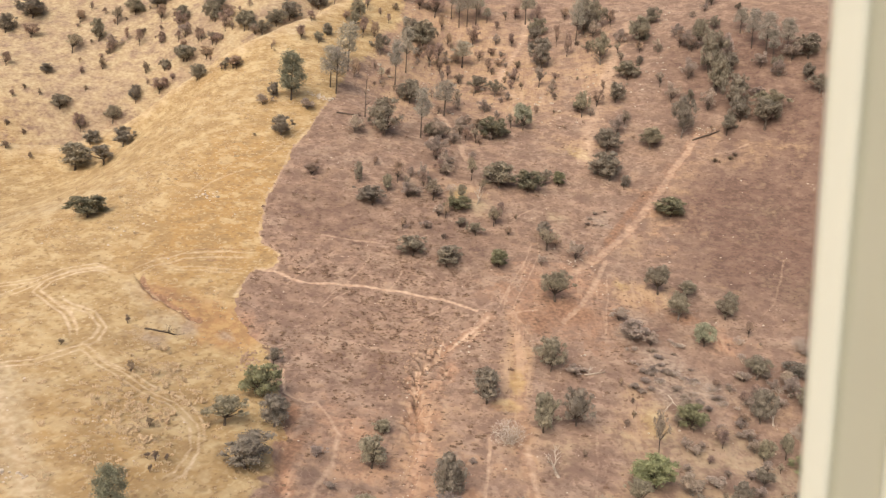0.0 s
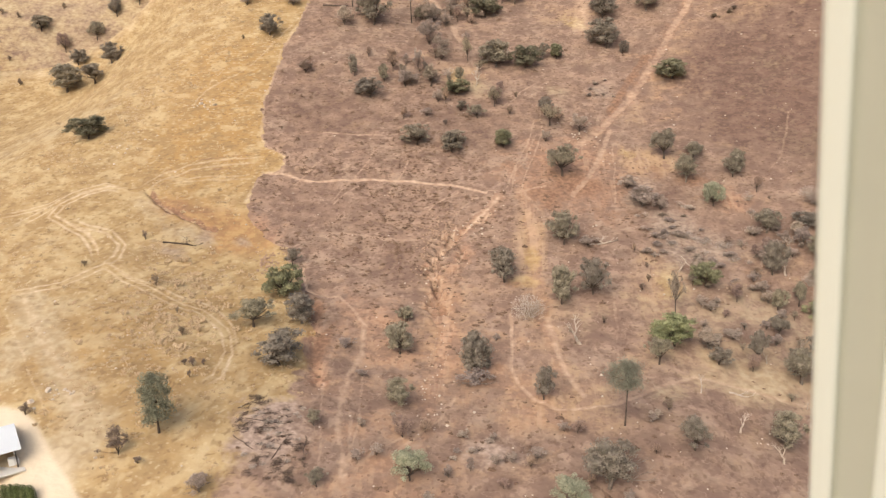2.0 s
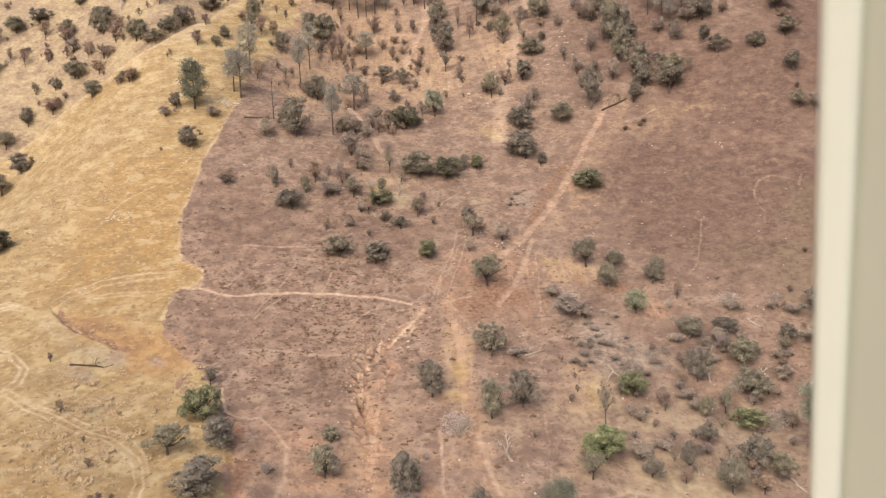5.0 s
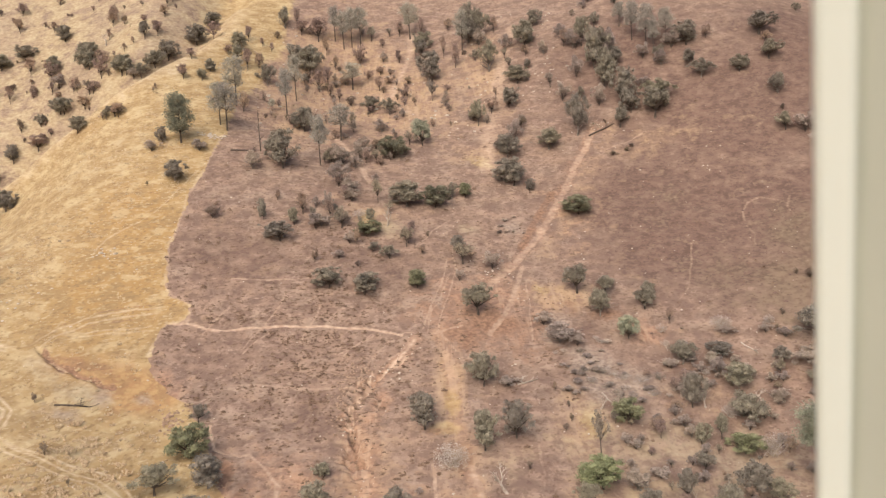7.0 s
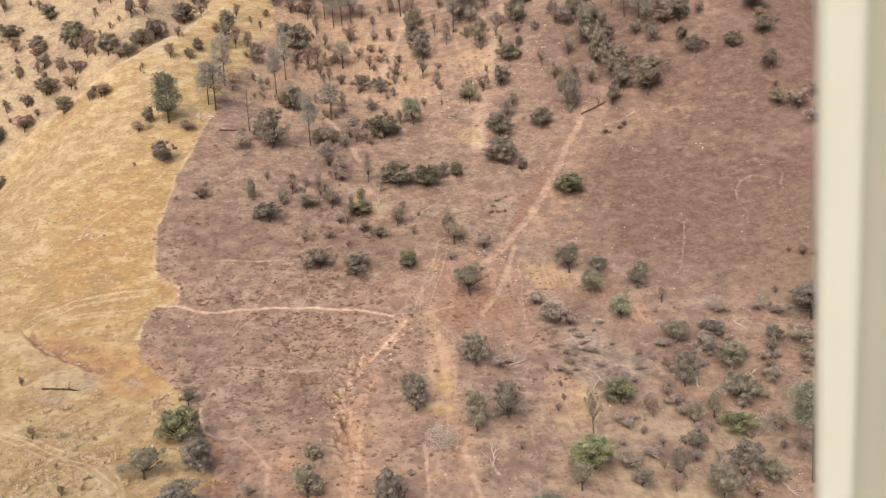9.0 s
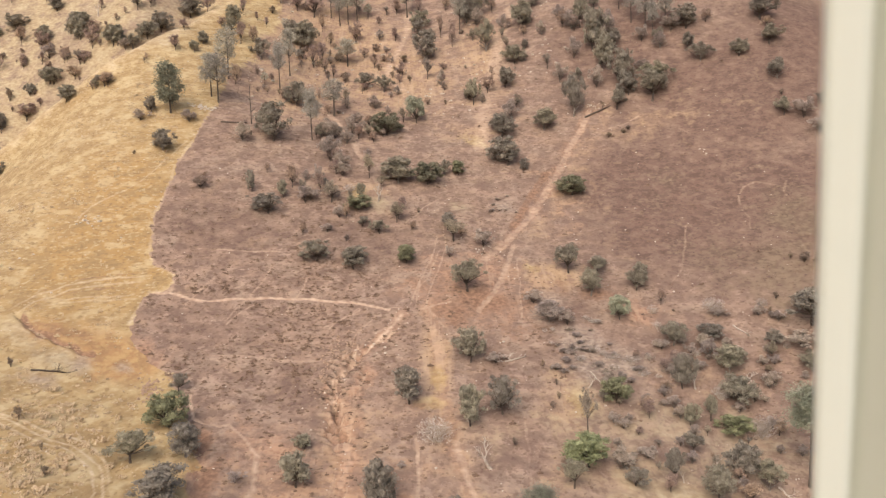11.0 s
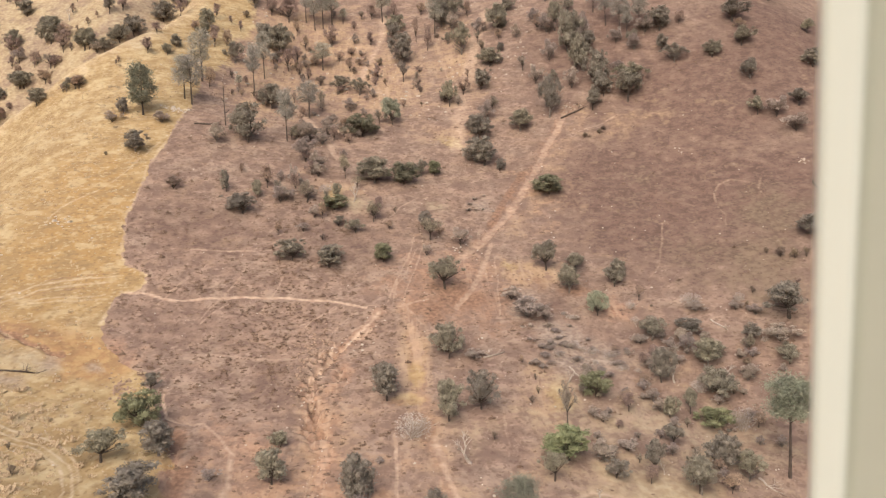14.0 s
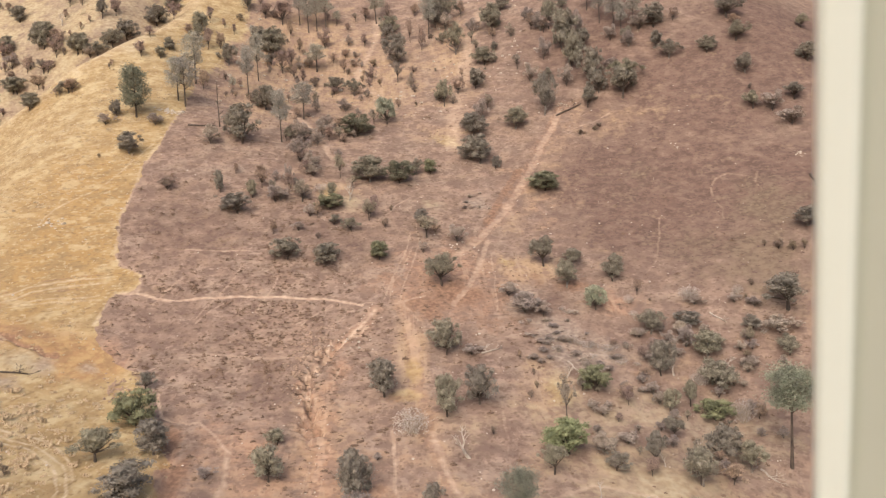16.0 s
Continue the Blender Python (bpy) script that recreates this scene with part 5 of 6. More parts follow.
plant("brush", -0.9, -56.7, 3.1, 6.1)
plant("oak", 11.3, -59.8, 6.6, 3.8)
plant("oak", -13.3, -64.8, 5.1, 4.9)
plant("brown", -11.6, -73.3, 3.7, 3.9)
plant("oak", -25.5, -75.1, 3.0, 2.8)
plant("sage", -9.3, -82.7, 5.6, 5.5)
plant("brush", -17.5, -81.0, 2.3, 2.1)
plant("brush", -18.3, -72.7, 1.9, 1.5)
plant("oak", -22.3, -87.5, 2.9, 3.1)
plant("brush", -3.7, -80.7, 2.5, 1.6)
plant("brush", -0.4, -79.0, 2.9, 1.4)
plant("brush", 3.5, -77.3, 2.0, 2.0)
plant("brush", 6.0, -76.5, 2.0, 1.8)
plant("brush", 2.9, -70.9, 1.5, 1.3)
plant("brush", 9.9, -75.3, 2.4, 2.8)
plant("tall", 24.3, -66.8, 11.4, 5.6)
plant("oak", 20.3, -81.9, 7.6, 8.7)
plant("oak", 34.5, -72.3, 5.9, 5.5)
plant("dead", 43.1, -65.7, 4.0, 3.4)
plant("oak", 50.2, -66.7, 6.1, 5.9)
plant("oak", 58.2, -47.5, 6.8, 4.6)
plant("bush", 32.2, -61.9, 2.2, 2.4)
plant("dead", 38.8, -55.5, 3.6, 3.2)
plant("dead", 48.2, -72.1, 4.5, 3.9)
plant("brush", 2.7, -43.3, 1.5, 1.8)
plant("brush", -25.5, -49.1, 2.4, 3.2)
plant("brush", -20.9, -57.4, 1.6, 2.1)
plant("bush", -69.3, -81.3, 2.2, 2.2)
plant("brown", -111.0, 127.6, 8.7, 5.1)
plant("bush", -70.3, 44.6, 1.4, 1.3)
plant("brown", -71.2, 139.1, 7.5, 5.1)
plant("oak", -60.4, 131.7, 7.2, 6.7)
plant("brown", -63.4, 126.5, 3.6, 4.4)
plant("brown", -55.7, 121.7, 8.1, 4.3)
plant("bush", -47.3, 105.4, 2.6, 2.0)
plant("oak", 84.8, 87.6, 7.3, 8.7)
plant("bush", 119.6, 72.8, 2.1, 2.3)
plant("brown", -12.1, 30.6, 4.8, 2.2)
plant("bush", -11.5, 21.9, 1.8, 2.0)
plant("brush", -20.7, 45.3, 6.0, 2.8)
plant("brush", -15.2, 55.3, 4.4, 5.8)
plant("sparse", -7.1, 51.8, 7.0, 3.2)
plant("oak", 14.2, 32.3, 4.8, 4.5)
plant("brown", 17.8, 30.6, 2.4, 2.7)
plant("oak", 60.9, 16.5, 3.9, 4.3)
plant("bush", 65.5, 4.0, 0.9, 1.1)
plant("bush", 97.2, 13.7, 1.9, 1.8)
plant("bush", 89.4, 3.6, 1.8, 2.0)
plant("bush", 86.7, 0.3, 1.5, 1.4)
plant("bush", 34.2, -19.9, 1.5, 1.2)
plant("bush", 34.1, -23.7, 1.8, 1.4)
plant("bush", 32.4, -26.7, 1.7, 1.6)
plant("bush", -57.3, -49.3, 1.6, 0.9)
plant("bush", -54.0, -55.8, 2.2, 1.9)
plant("brown", -33.2, 155.6, 10.2, 9.5)
plant("brown", -39.9, 156.5, 6.4, 6.0)
plant("brown", -29.4, 148.5, 7.5, 3.5)
plant("bush", -34.8, 128.0, 4.7, 5.6)
plant("bush", -27.4, 125.0, 3.7, 4.7)
plant("brush", -24.7, 128.8, 3.3, 3.9)
plant("brush", -21.4, 131.8, 3.8, 4.8)
plant("pale", -18.5, 129.3, 9.8, 8.2)
plant("bush", -18.8, 117.2, 3.6, 4.6)
plant("brown", -5.0, 131.7, 3.3, 3.9)
plant("bush", -7.0, 125.8, 2.8, 3.0)
plant("brown", 16.7, 142.2, 9.7, 3.1)
plant("brown", 20.6, 133.9, 9.9, 3.9)
plant("oak", 27.1, 147.9, 9.9, 8.7)
plant("brown", 33.1, 108.7, 3.5, 2.4)
plant("brown", -8.3, 81.5, 4.3, 4.7)
plant("sparse", 2.4, 85.6, 4.8, 4.1)
plant("brush", -18.6, 57.2, 8.2, 7.6)
plant("brush", 71.7, 111.8, 9.0, 3.3)
plant("bush", 2.4, 129.9, 3.3, 4.3)
plant("brown", -12.6, 135.7, 4.3, 3.5)
plant("brown", -8.4, 139.5, 3.4, 4.5)
plant("bush", -1.7, 118.9, 2.7, 2.5)
plant("bush", 4.4, 115.3, 2.2, 2.5)
plant("brown", 16.7, 119.2, 2.7, 2.9)
plant("brown", 8.4, 160.5, 7.7, 3.3)
plant("brown", 37.3, 149.3, 6.5, 4.2)
plant("brush", 59.7, 129.3, 5.7, 4.8)
plant("brown", 64.2, 119.8, 6.0, 4.7)
plant("oak", 52.2, 143.6, 6.9, 5.9)
plant("oak", 69.6, 98.5, 12.5, 6.7)
plant("brush", 74.0, 110.6, 10.9, 7.1)
plant("oak", 75.3, 86.0, 8.0, 5.7)
plant("oak", 66.4, 120.4, 11.2, 6.4)
plant("brush", 66.2, 91.7, 8.1, 5.0)
plant("brush", 55.1, 98.1, 7.0, 5.1)
plant("pale", 86.8, 108.0, 15.3, 6.2)
plant("pale", 83.4, 114.3, 13.4, 5.5)
plant("brush", 61.5, 106.3, 8.5, 5.3)
plant("brush", -19.6, 68.8, 7.3, 7.0)
plant("brush", -13.3, 75.6, 5.6, 6.1)
plant("brush", -7.0, 96.0, 4.8, 5.0)
plant("brush", 37.1, 85.6, 7.0, 5.6)
plant("brush", 94.7, 104.8, 6.5, 7.5)
plant("brush", -16.3, 39.0, 4.2, 4.8)
plant("dead", -4.4, 40.4, 5.6, 3.4)
plant("brown", 1.4, 34.0, 4.6, 4.2)
plant("bush", 4.9, 30.6, 2.2, 2.0)
plant("brush", -3.7, 27.1, 2.6, 3.2)
plant("bush", -7.9, 28.5, 1.9, 2.2)
plant("bush", 6.7, 37.8, 1.8, 1.5)
plant("white", -11.9, 43.6, 2.8, 3.6)
plant("brush", -14.5, 50.7, 4.4, 5.0)
plant("brush", 63.2, -11.4, 3.4, 5.0)
plant("brush", 60.0, -14.1, 3.0, 3.8)
plant("dead", 63.8, -17.5, 5.0, 4.5)
plant("white", 59.6, -5.9, 1.6, 4.0)
plant("white", 47.8, -10.4, 1.4, 3.8)
plant("white", 43.9, -8.6, 1.3, 3.4)
plant("white", 51.8, -10.9, 1.5, 4.2)
plant("brown", 51.8, -24.6, 3.4, 3.4)
plant("brush", 45.7, -29.6, 2.4, 3.6)


def thicket(kinds, count, seed, x0, x1, y0, y1, tall, wide):
    """More trees of those kinds, spread over a stretch of the slope."""
    rnd = random.Random(seed)
    for _ in range(count):
        h = rnd.uniform(*tall)
        plant(rnd.choice(kinds), rnd.uniform(x0, x1), rnd.uniform(y0, y1), h, h * rnd.uniform(*wide))


thicket(("brown", "sparse", "brown", "pale", "brush"), 30, 61, -48, 4, 92, 165, (2.5, 6.0), (0.5, 0.8))
thicket(("brown", "brown", "brush", "bush"), 26, 71, -50, 30, 88, 150, (1.8, 4.0), (0.5, 0.9))
thicket(("brown", "oak", "brush", "sparse"), 24, 62, 4, 70, 95, 165, (3.0, 8.0), (0.6, 0.9))
thicket(("brush", "brown", "sparse", "oak"), 20, 63, -26, -2, 38, 76, (2.2, 5.0), (0.6, 1.0))
thicket(("brush", "brush", "brown"), 34, 64, 42, 88, -48, -8, (1.4, 3.8), (0.8, 1.3))
thicket(("brush", "brown", "bush"), 16, 65, -22, 30, -88, -62, (1.2, 2.6), (0.9, 1.3))
thicket(("brush", "brown", "bush", "brown"), 34, 66, -180, -90, 125, 190, (3.0, 7.5), (0.6, 1.0))
thicket(("brown", "oak", "brush"), 22, 67, 70, 150, 95, 170, (3.0, 7.0), (0.7, 1.0))

thicket(("slash",), 66, 68, -37, -28, -80, -70, (0.5, 0.9), (1.1, 2.0))
thicket(("slash",), 74, 69, -32.8, -24.5, -88, -80, (0.5, 0.9), (1.1, 2.0))
thicket(("white",), 26, 78, -36, -25, -87, -71, (0.4, 0.7), (1.6, 2.4))
thicket(("slash", "brush"), 9, 72, -4, 9, -77, -71, (0.6, 1.3), (1.6, 2.6))
thicket(("brush", "dead", "brush", "sparse"), 26, 73, 40, 78, -56, -14, (1.4, 3.2), (0.8, 1.2))
thicket(("brush", "brown", "bush"), 26, 74, -46, 26, 84, 150, (1.4, 3.2), (0.7, 1.1))

thicket(("brown", "bush", "brown"), 44, 75, -185, -84, 122, 185, (1.5, 3.4), (0.7, 1.0))

GREY = (46.4, -13.6)
thicket(("white", "brush", "brush"), 30, 76, GREY[0] - 13, GREY[0] + 12, GREY[1] - 4, GREY[1] + 5, (0.9, 1.7), (1.2, 1.9))
thicket(("slash", "brush"), 9, 79, 26, 34, 42, 50, (0.6, 1.2), (1.4, 2.2))
thicket(("brush", "dead", "brush", "white"), 30, 80, 54, 88, -24, 4, (1.4, 3.4), (0.9, 1.4))
thicket(("white", "slash", "brush"), 26, 77, 34, 48, -10, 3, (0.6, 1.3), (1.4, 2.2))

# ---- tufts, stones and litter that nobody could count ----
def scatter(name, label, category, count, seed, accept, size, material, area, kind="tuft"):
    rnd, dice = random.Random(seed), np.random.RandomState(seed)
    verts, faces = [], []
    X, Y = dice.uniform(area[0], area[1], count * 8), dice.uniform(area[2], area[3], count * 8)
    good = np.flatnonzero((dice.uniform(0, 1, count * 8) < accept(X, Y)) & off_ways(X, Y))[:count]
    for x, y in zip(X[good], Y[good]):
        s = size * rnd.uniform(0.4, 1.3) * (1.7 if rnd.random() < 0.12 else 1)
        base = Vector((x, y, height(x, y)))
        if kind == "tuft":
            k, n = len(verts), 6
            grow = [rnd.uniform(0.7, 1.25) for _ in range(n)]
            turns = [6.283 * (i + rnd.uniform(-0.3, 0.3)) / n for i in range(n)]
            for lift, girth in ((-0.06, 0.56), (0.10, 0.40)):
                verts += [base + Vector((1.35 * math.cos(a) * g, math.sin(a) * g, 0)) * s * girth + Vector((0, 0, s * lift * rnd.uniform(0.8, 1.3))) for a, g in zip(turns, grow)]
            verts.append(base + Vector((rnd.uniform(-0.1, 0.1) * s, rnd.uniform(-0.1, 0.1) * s, s * rnd.uniform(0.16, 0.30))))
            faces += [(k + i, k + (i + 1) % n, k + n + (i + 1) % n, k + n + i) for i in range(n)] + [(k + n + i, k + n + (i + 1) % n, k + 2 * n) for i in range(n)]
            for _ in range(4):
                p = base + Vector((rnd.gauss(0, 0.35) * s, rnd.gauss(0, 0.35) * s, rnd.uniform(0.1, 0.55) * s))
                leaf(verts, faces, p, 0.2 * s, rnd, 0.5)
        elif kind == "grass":
            # a bunch of dry blades leaning outwards
            for _ in range(11):
                a, q = rnd.uniform(0, 6.28), rnd.uniform(0.05, 0.5) * s
                foot = base + Vector((1.3 * q * math.cos(a), q * math.sin(a), -0.02))
                side = Vector((rnd.gauss(1, 0.5), rnd.gauss(0, 0.5), 0)).normalized() * s * rnd.uniform(0.10, 0.2)
                tip = foot + Vector((math.cos(a) * 0.18 * s, math.sin(a) * 0.12 * s + 0.12 * s, s * rnd.uniform(0.22, 0.42)))
                k = len(verts)
                verts += [foot - side, foot + side, tip + side * 0.5, tip - side * 0.4]
                faces.append((k, k + 1, k + 2, k + 3))
        else:
            k = len(verts)
            ring = [Vector((math.cos(a), math.sin(a), 0)) for a in (0.2, 1.4, 2.5, 3.6, 4.9)]
            verts += [base + Vector((r.x * s * rnd.uniform(0.6, 1.1), r.y * s * rnd.uniform(0.6, 1.1), -0.1 * s)) for r in ring]
            verts += [base + Vector((r.x * s * 0.6, r.y * s * rnd.uniform(0.4, 0.8), s * rnd.uniform(0.35, 0.6))) for r in ring]
            faces += [(k + i, k + (i + 1) % 5, k + 5 + (i + 1) % 5, k + 5 + i) for i in range(5)] + [tuple(range(k + 5, k + 10))]
    ob = new(name, mesh_of(name, verts, faces, material))
    return tagged(ob, label, category, kind="stuff")


WAYS = (TRAIL, DOZER, DOZER_B, DOWN, PATH_A, PATH_B, PATH_C, ROAD, LOOP, LOOP_OUT, TRACK_S)


def off_ways(x, y):
    return (np.minimum.reduce([near_line(x, y, w) for w in WAYS]) > 1.1) & (np.hypot((x - PAD[0]) / 9, (y - PAD[1]) / 8) > 1)


def on_burn(x, y):
    thick = np.exp(-((x - TUFTY[0]) / 34) ** 2 - ((y - TUFTY[1] - 5) / 28) ** 2)
    bald = 1 - 0.5 * np.clip((x - 10) / 12, 0, 1) * np.clip((-12 - y) / 10, 0, 1) - 0.2 * np.clip((x - 24) / 12, 0, 1) * np.clip((y + 8) / 10, 0, 1) - 0.65 * np.exp(-((x - 14) / 16) ** 2 - ((y - 16) / 16) ** 2)
    return (1 - grassland(x, y)) * bald * np.clip((0.06 - 0.02 * np.clip((-22 - y) / 10, 0, 1) + 0.5 * thick) * (1 + 1.1 * (wobble(x, y, 0.14, 8) + 0.9 * wobble(x, y, 0.6, 18))), 0.008, 1)


def on_grass(x, y):
    return grassland(x, y) * np.clip(0.10 + 1.4 * (wobble(x, y, 0.15, 9) + 0.9 * wobble(x, y, 0.55, 19)), 0.04, 1)


scatter("brush_tufts", "dark brown brush tufts on the scorched slope", "brush", 8000, 21, on_burn, 0.54, TUFT_DARK, (-62, 112, -95, 125))
scatter("brush_tufts", "scattered small dark tufts on the charred slope", "brush", 420, 29, lambda x, y: 0.35 + 0.6 * wobble(x, y, 0.2, 30), 0.46, TUFT_DARK, (58, 116, 2, 78))
scatter("grass_tufts", "brown and golden grass tussocks on the open slope", "grass", 3300, 22, on_grass, 0.62, TUFT_GOLD, (-125, -28, -98, 150), "grass")
scatter("grass_tufts", "large pale tussocks in the dry field", "grass", 380, 26, lambda x, y: np.exp(-((x - HUMPS[0]) / 9) ** 2 - ((y - HUMPS[1]) / 15) ** 2), 1.0, TUFT_GOLD, (HUMPS[0] - 22, HUMPS[0] + 22, HUMPS[1] - 32, HUMPS[1] + 32), "grass")
scatter("stones", "pale broken rock along the eroded gully", "stones", 90, 24, lambda x, y: np.where(near_line(x, y, GULLY) < 2.2, 1.0, 0.0) * np.where(near_line(x, y, GULLY) > 1.1, 1.0, 0.5), 0.19, STONE, (-16, 6, -75, 0), "stone")
CLOD = paint_material("broken_clay", (0.235, 0.145, 0.102), (0.53, 0.385, 0.28), 1.0, 0.95)
for x, y, rx, ry, many in ((-10.7, -12.1, 3.6, 4.5, 150), (-11.8, -19.8, 2.5, 4.6, 120), (-47.2, -24.8, 2.1, 2.7, 70)):
    scatter("clods", "broken clay clods along the eroded gully", "clods", many, int(500 + many), lambda u, v: np.exp(-((u - x) / rx) ** 2 - ((v - y) / ry) ** 2), 0.34, CLOD, (x - 2 * rx, x + 2 * rx, y - 2 * ry, y + 2 * ry), "stone")
scatter("stones", "white rocks heaped beside the burnt edge", "stones", 60, 25, lambda x, y: np.exp(-((x - ROCKS[0]) / 2.6) ** 2 - ((y - ROCKS[1]) / 1.0) ** 2), 0.4, STONE, (ROCKS[0] - 6, ROCKS[0] + 6, ROCKS[1] - 3, ROCKS[1] + 3), "stone")
for spot, many in (((121.0, 43.8), 13), ((63.5, 85.0), 15), ((90.5, 57.7), 5), ((-73.1, 18.1), 12), ((-73.4, 18.2), 9), ((-67.0, -77.3), 14), ((-2.3, -11.6), 8), ((-88.7, 0.8), 8), ((24.8, 24.0), 11), ((22.5, 22.0), 10)):
    scatter("stones", "loose white rocks lying on the open slope", "stones", many, 300 + many, lambda x, y: np.exp(-((x - spot[0]) / 2.2) ** 2 - ((y - spot[1]) / 1.6) ** 2), 0.36, STONE, (spot[0] - 4, spot[0] + 4, spot[1] - 3, spot[1] + 3), "stone")
scatter("stones", "pale boulders and broken wood among the upper trees", "stones", 170, 27, lambda x, y: 0.5 + 0.5 * wobble(x, y, 0.2, 28), 0.55, STONE, (-50, 60, 88, 160), "stone")
scatter("stones", "pale stones lying on the slope", "stones", 700, 23, lambda x, y: 0.6 + 0 * x, 0.20, STONE, (-105, 105, -92, 110), "stone")


def fallen(name, label, x0, y0, x1, y1, thick, material, seed, twigs=3):
    """A fallen trunk with a few broken branches, lying on the ground."""
    rnd = random.Random(seed)
    ends = [Vector((x0 + (x1 - x0) * u, y0 + (y1 - y0) * u, height(x0 + (x1 - x0) * u, y0 + (y1 - y0) * u) + thick * 0.7)) for u in (0, 0.25, 0.5, 0.75, 1)]
    log = new(name)
    log.location = ends[0]
    tagged(log, label, "log")
    local = [e - ends[0] + Vector((rnd.uniform(-1.2, 1.2) * thick, rnd.uniform(-1.2, 1.2) * thick, rnd.uniform(-0.1, 0.15) * thick)) for e in ends]
    v, f = [], []
    tube(v, f, local, [thick, thick * 0.95, thick * 0.85, thick * 0.7, thick * 0.45], 7)
    stem = new("trunk", mesh_of("trunk", v, f, material, True))
    stem.parent = log
    way = (local[-1] - local[0]).normalized()
    for _ in range(twigs):
        v, f = [], []
        bare_branches(rnd, v, f, local[2].lerp(local[4], rnd.random()), (way + Vector((rnd.uniform(-1, 1), rnd.uniform(-1, 1), rnd.uniform(0.1, 0.7)))).normalized(), thick * 6, thick * 0.35, 2)
        limb = new("branch", mesh_of("branch", v, f, material, True))
        limb.parent = log


fallen("fallen_log", "charred fallen pine trunk on scorched ground", -51.2, 65.7, -44.4, 68.9, 0.28, BARK, 1, 1)
fallen("fallen_log", "dark fallen trunk in the dry grass", -68.5, -28.3, -62.4, -26.2, 0.22, BARK, 2, 4)
fallen("fallen_log", "bleached fallen trunk with broken limbs", 71.8, -40.7, 73.3, -44.2, 0.22, PALE_BARK, 3, 3)
fallen("fallen_log", "charred leaning trunk on the slope", 119.5, 34.9, 118.9, 29.1, 0.35, BARK, 4, 1)
fallen("fallen_log", "bleached fallen limb beside a grey shrub", 42.1, -15.2, 44.3, -18.5, 0.16, PALE_BARK, 5, 4)
fallen("fallen_log", "grey fallen trunk on the tan slope", 77.4, -1.6, 79.9, -4.9, 0.2, PALE_BARK, 6, 2)
fallen("fallen_log", "bleached fallen limb on the tan slope", 43.9, -54.3, 47.1, -55.1, 0.18, PALE_BARK, 7, 3)
fallen("fallen_log", "dark fallen trunk below burnt trees", 60.5, 81.7, 69.2, 83.6, 0.3, BARK, 8, 3)
fallen("fallen_log", "pale trunk lying above the burnt slope", 24.2, -14.3, 28.7, -12.7, 0.18, PALE_BARK, 9, 2)
for k, (x0, y0, x1, y1) in enumerate(((-36.6, -81.0, -32.9, -82.8), (-35.9, -76.6, -29.8, -75.9), (-29.9, -84.1, -28.7, -79.3), (-25.6, -82.0, -25.7, -78.2), (-37.9, -74.5, -34.4, -69.6))):
    fallen("felled_limb", "dark felled limb with twigs on the cleared patch", x0, y0, x1, y1, 0.08, DRY_BARK, 20 + k, 6)


# ---- shed beside the dirt road ----
def box(bm, lo, hi):
    c = [bm.verts.new((x, y, z)) for z in (lo[2], hi[2]) for x, y in ((lo[0], lo[1]), (hi[0], lo[1]), (hi[0], hi[1]), (lo[0], hi[1]))]
    for q in ((0, 3, 2, 1), (4, 5, 6, 7), (0, 1, 5, 4), (1, 2, 6, 5), (2, 3, 7, 6), (3, 0, 4, 7)):
        bm.faces.new([c[i] for i in q])


def boxed(name, lo, hi, material, parent, label="", soft=0.02):
    bm = bmesh.new()
    box(bm, lo, hi)
    bmesh.ops.bevel(bm, geom=bm.edges[:], offset=soft, segments=1, affect="EDGES")
    return part(name, bm, material, parent, label)


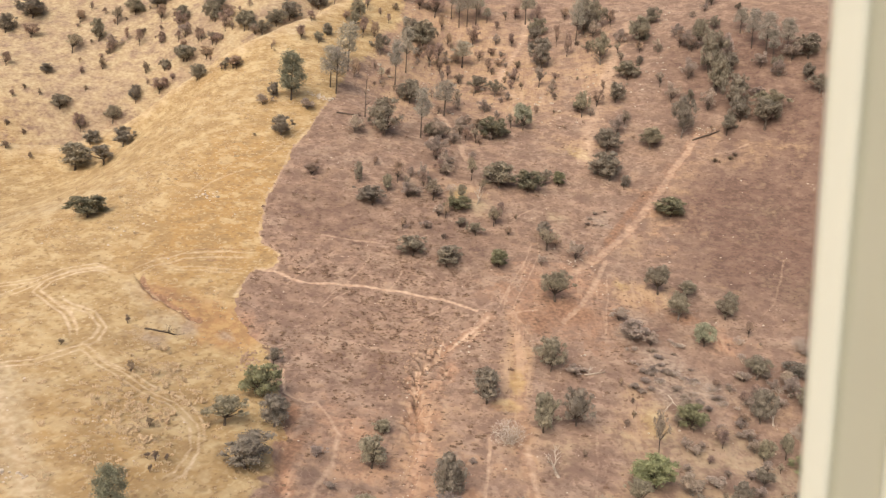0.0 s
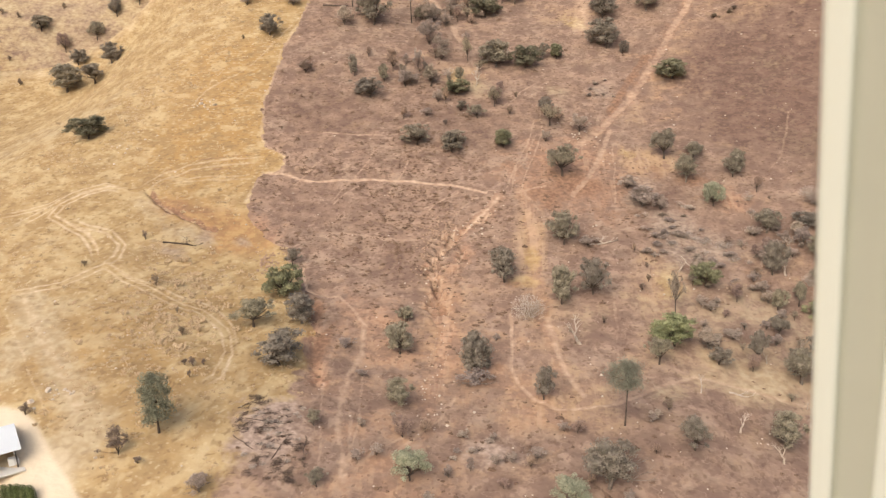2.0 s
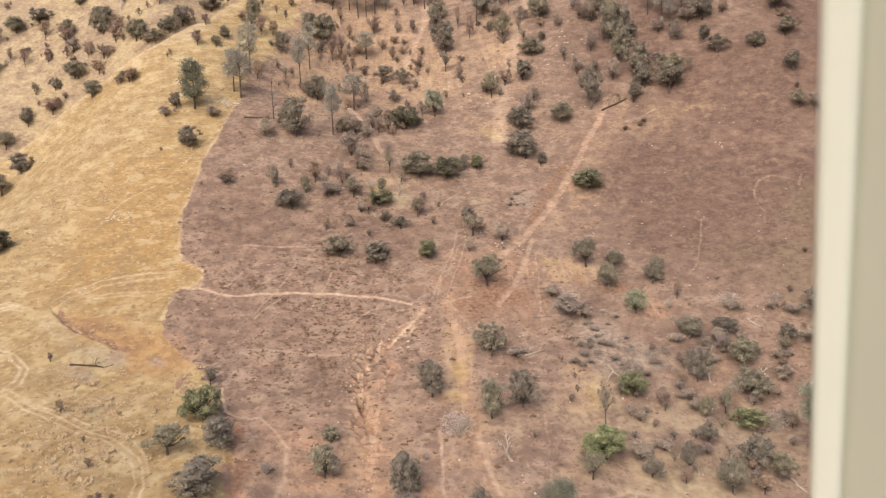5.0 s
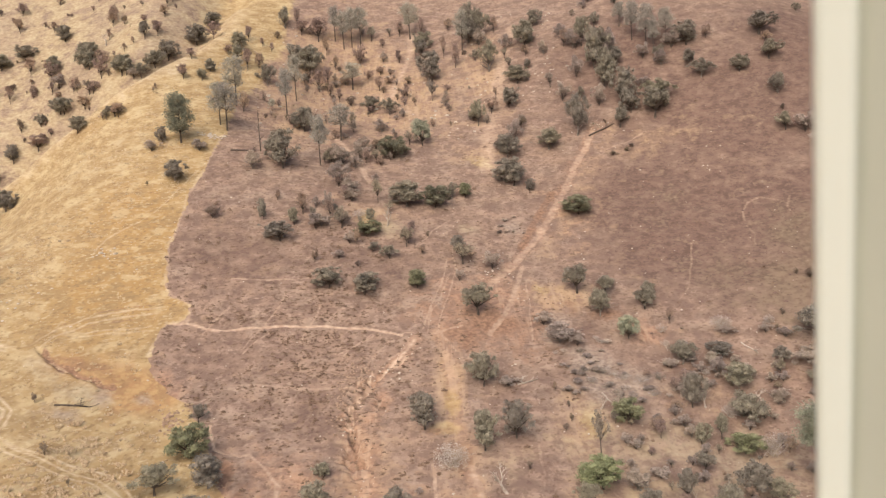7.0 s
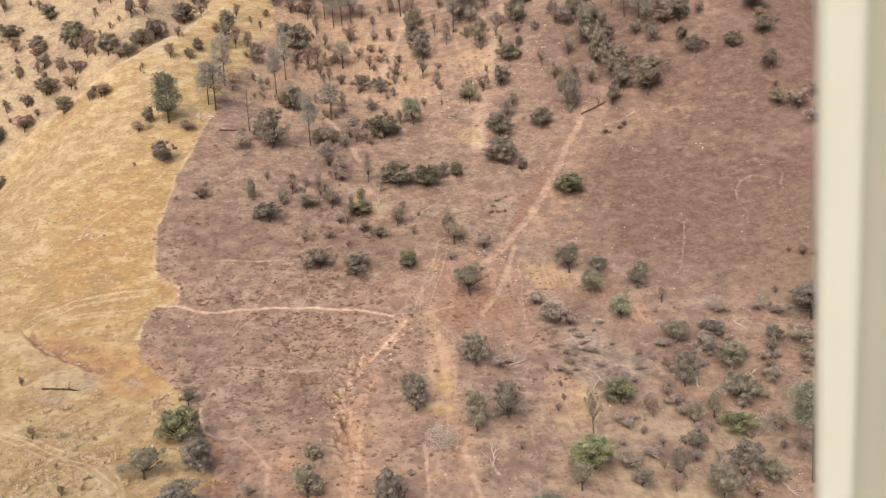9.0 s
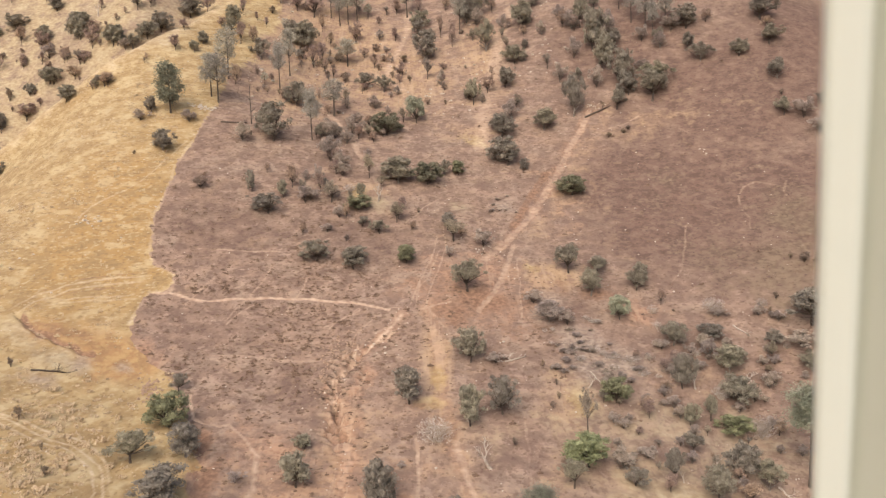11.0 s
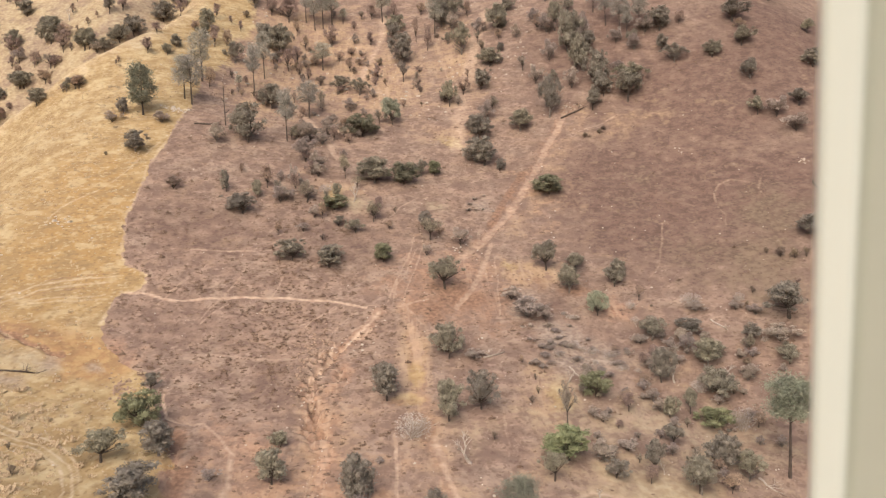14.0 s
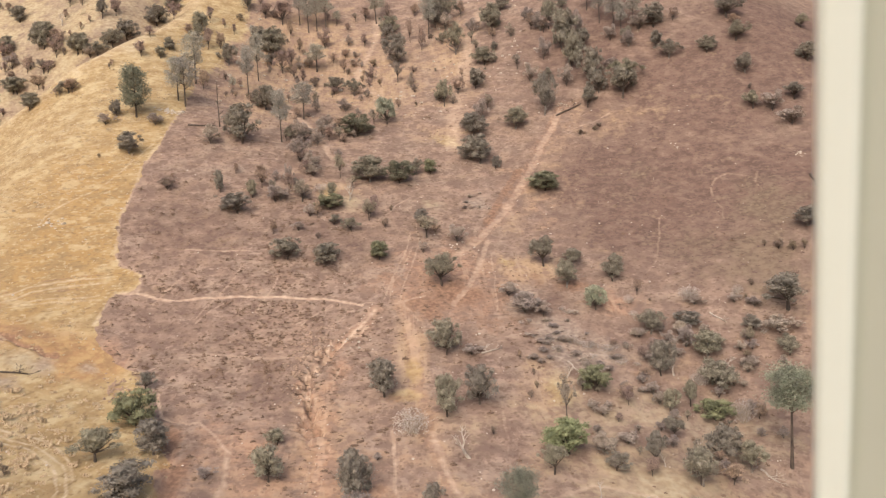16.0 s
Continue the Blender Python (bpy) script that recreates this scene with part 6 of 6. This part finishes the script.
def shed(x, y, turn):
    sheet = paint_material("pale_metal_sheet", (0.68, 0.73, 0.79), (0.80, 0.84, 0.88), 0.5, 0.4, 0.2)
    wall = paint_material("weathered_white_wall", (0.55, 0.54, 0.52), (0.74, 0.73, 0.70), 0.8, 0.8)
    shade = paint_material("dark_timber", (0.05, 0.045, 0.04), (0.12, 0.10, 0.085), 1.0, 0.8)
    thing = new("shed")
    thing.matrix_basis = pose(x, y, height(x, y) - 0.1, 0, 0, turn) @ Matrix.Scale(1.3, 4)
    tagged(thing, "open-fronted shed with a pale metal roof beside the road", "shed")
    boxed("floor_slab", (-9.3, -0.8, 0.0), (0.5, 6.0, 0.16), wall, thing, "pale concrete slab")
    boxed("wall", (-9.0, 5.6, 0.16), (0.0, 5.8, 2.7), wall, thing)
    boxed("wall", (-9.0, 0.2, 0.16), (-8.8, 5.6, 2.7), wall, thing)
    boxed("wall", (-0.2, 2.2, 0.16), (0.0, 5.6, 2.7), wall, thing)
    boxed("wall", (-8.8, 0.2, 0.16), (-4.6, 0.4, 2.7), wall, thing)
    for px_ in (-4.5, -2.3, -0.1):
        boxed("post", (px_ - 0.07, 0.2, 0.16), (px_ + 0.07, 0.34, 2.7), shade, thing, "dark timber post")
    for y0, z0, y1, z1 in ((-0.5, 2.62, 3.0, 4.3), (3.0, 4.3, 6.4, 2.62)):
        bm = bmesh.new()
        steps, waves = 80, []
        for i in range(steps + 1):
            u = -9.5 + 10.0 * i / steps
            lift = 0.012 * (i % 2)
            waves.append([bm.verts.new((u, y0, z0 + lift)), bm.verts.new((u, y1, z1 + lift)), bm.verts.new((u, y1, z1 + lift - 0.06)), bm.verts.new((u, y0, z0 + lift - 0.06))])
        for a, b in zip(waves[:-1], waves[1:]):
            for k in range(4):
                bm.faces.new((a[k], b[k], b[(k + 1) % 4], a[(k + 1) % 4]))
        bm.faces.new(waves[0])
        bm.faces.new(list(reversed(waves[-1])))
        bmesh.ops.recalc_face_normals(bm, faces=bm.faces)
        part("roof", bm, sheet, thing, "corrugated pale blue-grey metal roof")
    return thing


def crate(name, label, category, x, y, turn, size, colour):
    thing = new(name)
    thing.matrix_basis = pose(x, y, height(x, y) + 0.05, 0, 0, turn)
    tagged(thing, label, category)
    w, d, h = size
    boxed("body", (-w / 2, -d / 2, 0.0), (w / 2, d / 2, h), colour, thing, "", 0.06)
    boxed("lid", (-w / 2 - 0.03, -d / 2 - 0.03, h), (w / 2 + 0.03, d / 2 + 0.03, h + 0.08), colour, thing, "", 0.03)


shed(-65.1, -90.8, 39.0)
WHITE_PLASTIC = paint_material("white_plastic", (0.72, 0.72, 0.70), (0.84, 0.84, 0.82), 2.0, 0.45)
crate("storage_box", "white plastic storage box in front of the shed", "box", -66.4, -90.4, 30, (0.9, 0.7, 1.1), WHITE_PLASTIC)
crate("storage_box", "white plastic storage box in front of the shed", "box", -65.9, -90.2, 52, (0.8, 0.6, 0.8), WHITE_PLASTIC)
for hx, hy in ((-64.8, -95.5), (-63.8, -95.5), (-62.8, -95.5), (-61.9, -95.6), (-60.8, -95.7)):
    plant("hedge", hx, hy, 2.7, 1.45)


# ---- window post of the aircraft, close to the camera ----
def window_post():
    at, way = Vector((14.482, -172.496, 44.197)), Vector((-0.15614, -0.32364, 0.93321)).normalized()
    eye = Vector((8.692, -186.398, 38.407))
    out = at - eye
    out = (out - way * out.dot(way)).normalized()
    right = out.cross(way).normalized()
    if right.x < 0:
        right = -right
    thing = new("window_post")
    tagged(thing, "cream-painted window post of the aircraft, out of focus", "window frame", kind="structure")

    def profile(name, section, material, label=""):
        bm = bmesh.new()
        rings = []
        for s in (-32.0, -16.0, 0.0, 16.0, 32.0):
            rings.append([bm.verts.new(at + way * s + right * a + out * b) for a, b in section])
        n = len(section)
        for lo, hi in zip(rings[:-1], rings[1:]):
            for k in range(n):
                bm.faces.new((lo[k], lo[(k + 1) % n], hi[(k + 1) % n], hi[k]))
        bm.faces.new(rings[0])
        bm.faces.new(list(reversed(rings[-1])))
        bmesh.ops.recalc_face_normals(bm, faces=bm.faces)
        part(name, bm, material, thing, label)

    profile("jamb", [(0.0, 0.30), (0.02, 0.12), (0.10, 0.02), (0.20, 0.0), (0.58, 0.0), (0.68, 0.06), (0.70, 0.2), (0.70, 0.7), (0.10, 0.7), (0.02, 0.5)], CREAM)
    profile("olive_strip", [(0.705, 0.25), (0.9, 0.19), (1.9, 0.19), (1.9, 0.6), (0.705, 0.6)], OLIVE, "olive-grey recessed strip")
    profile("panel", [(1.905, 0.12), (2.0, 0.05), (4.6, 0.05), (4.6, 0.65), (1.905, 0.65)], CREAM)


window_post()
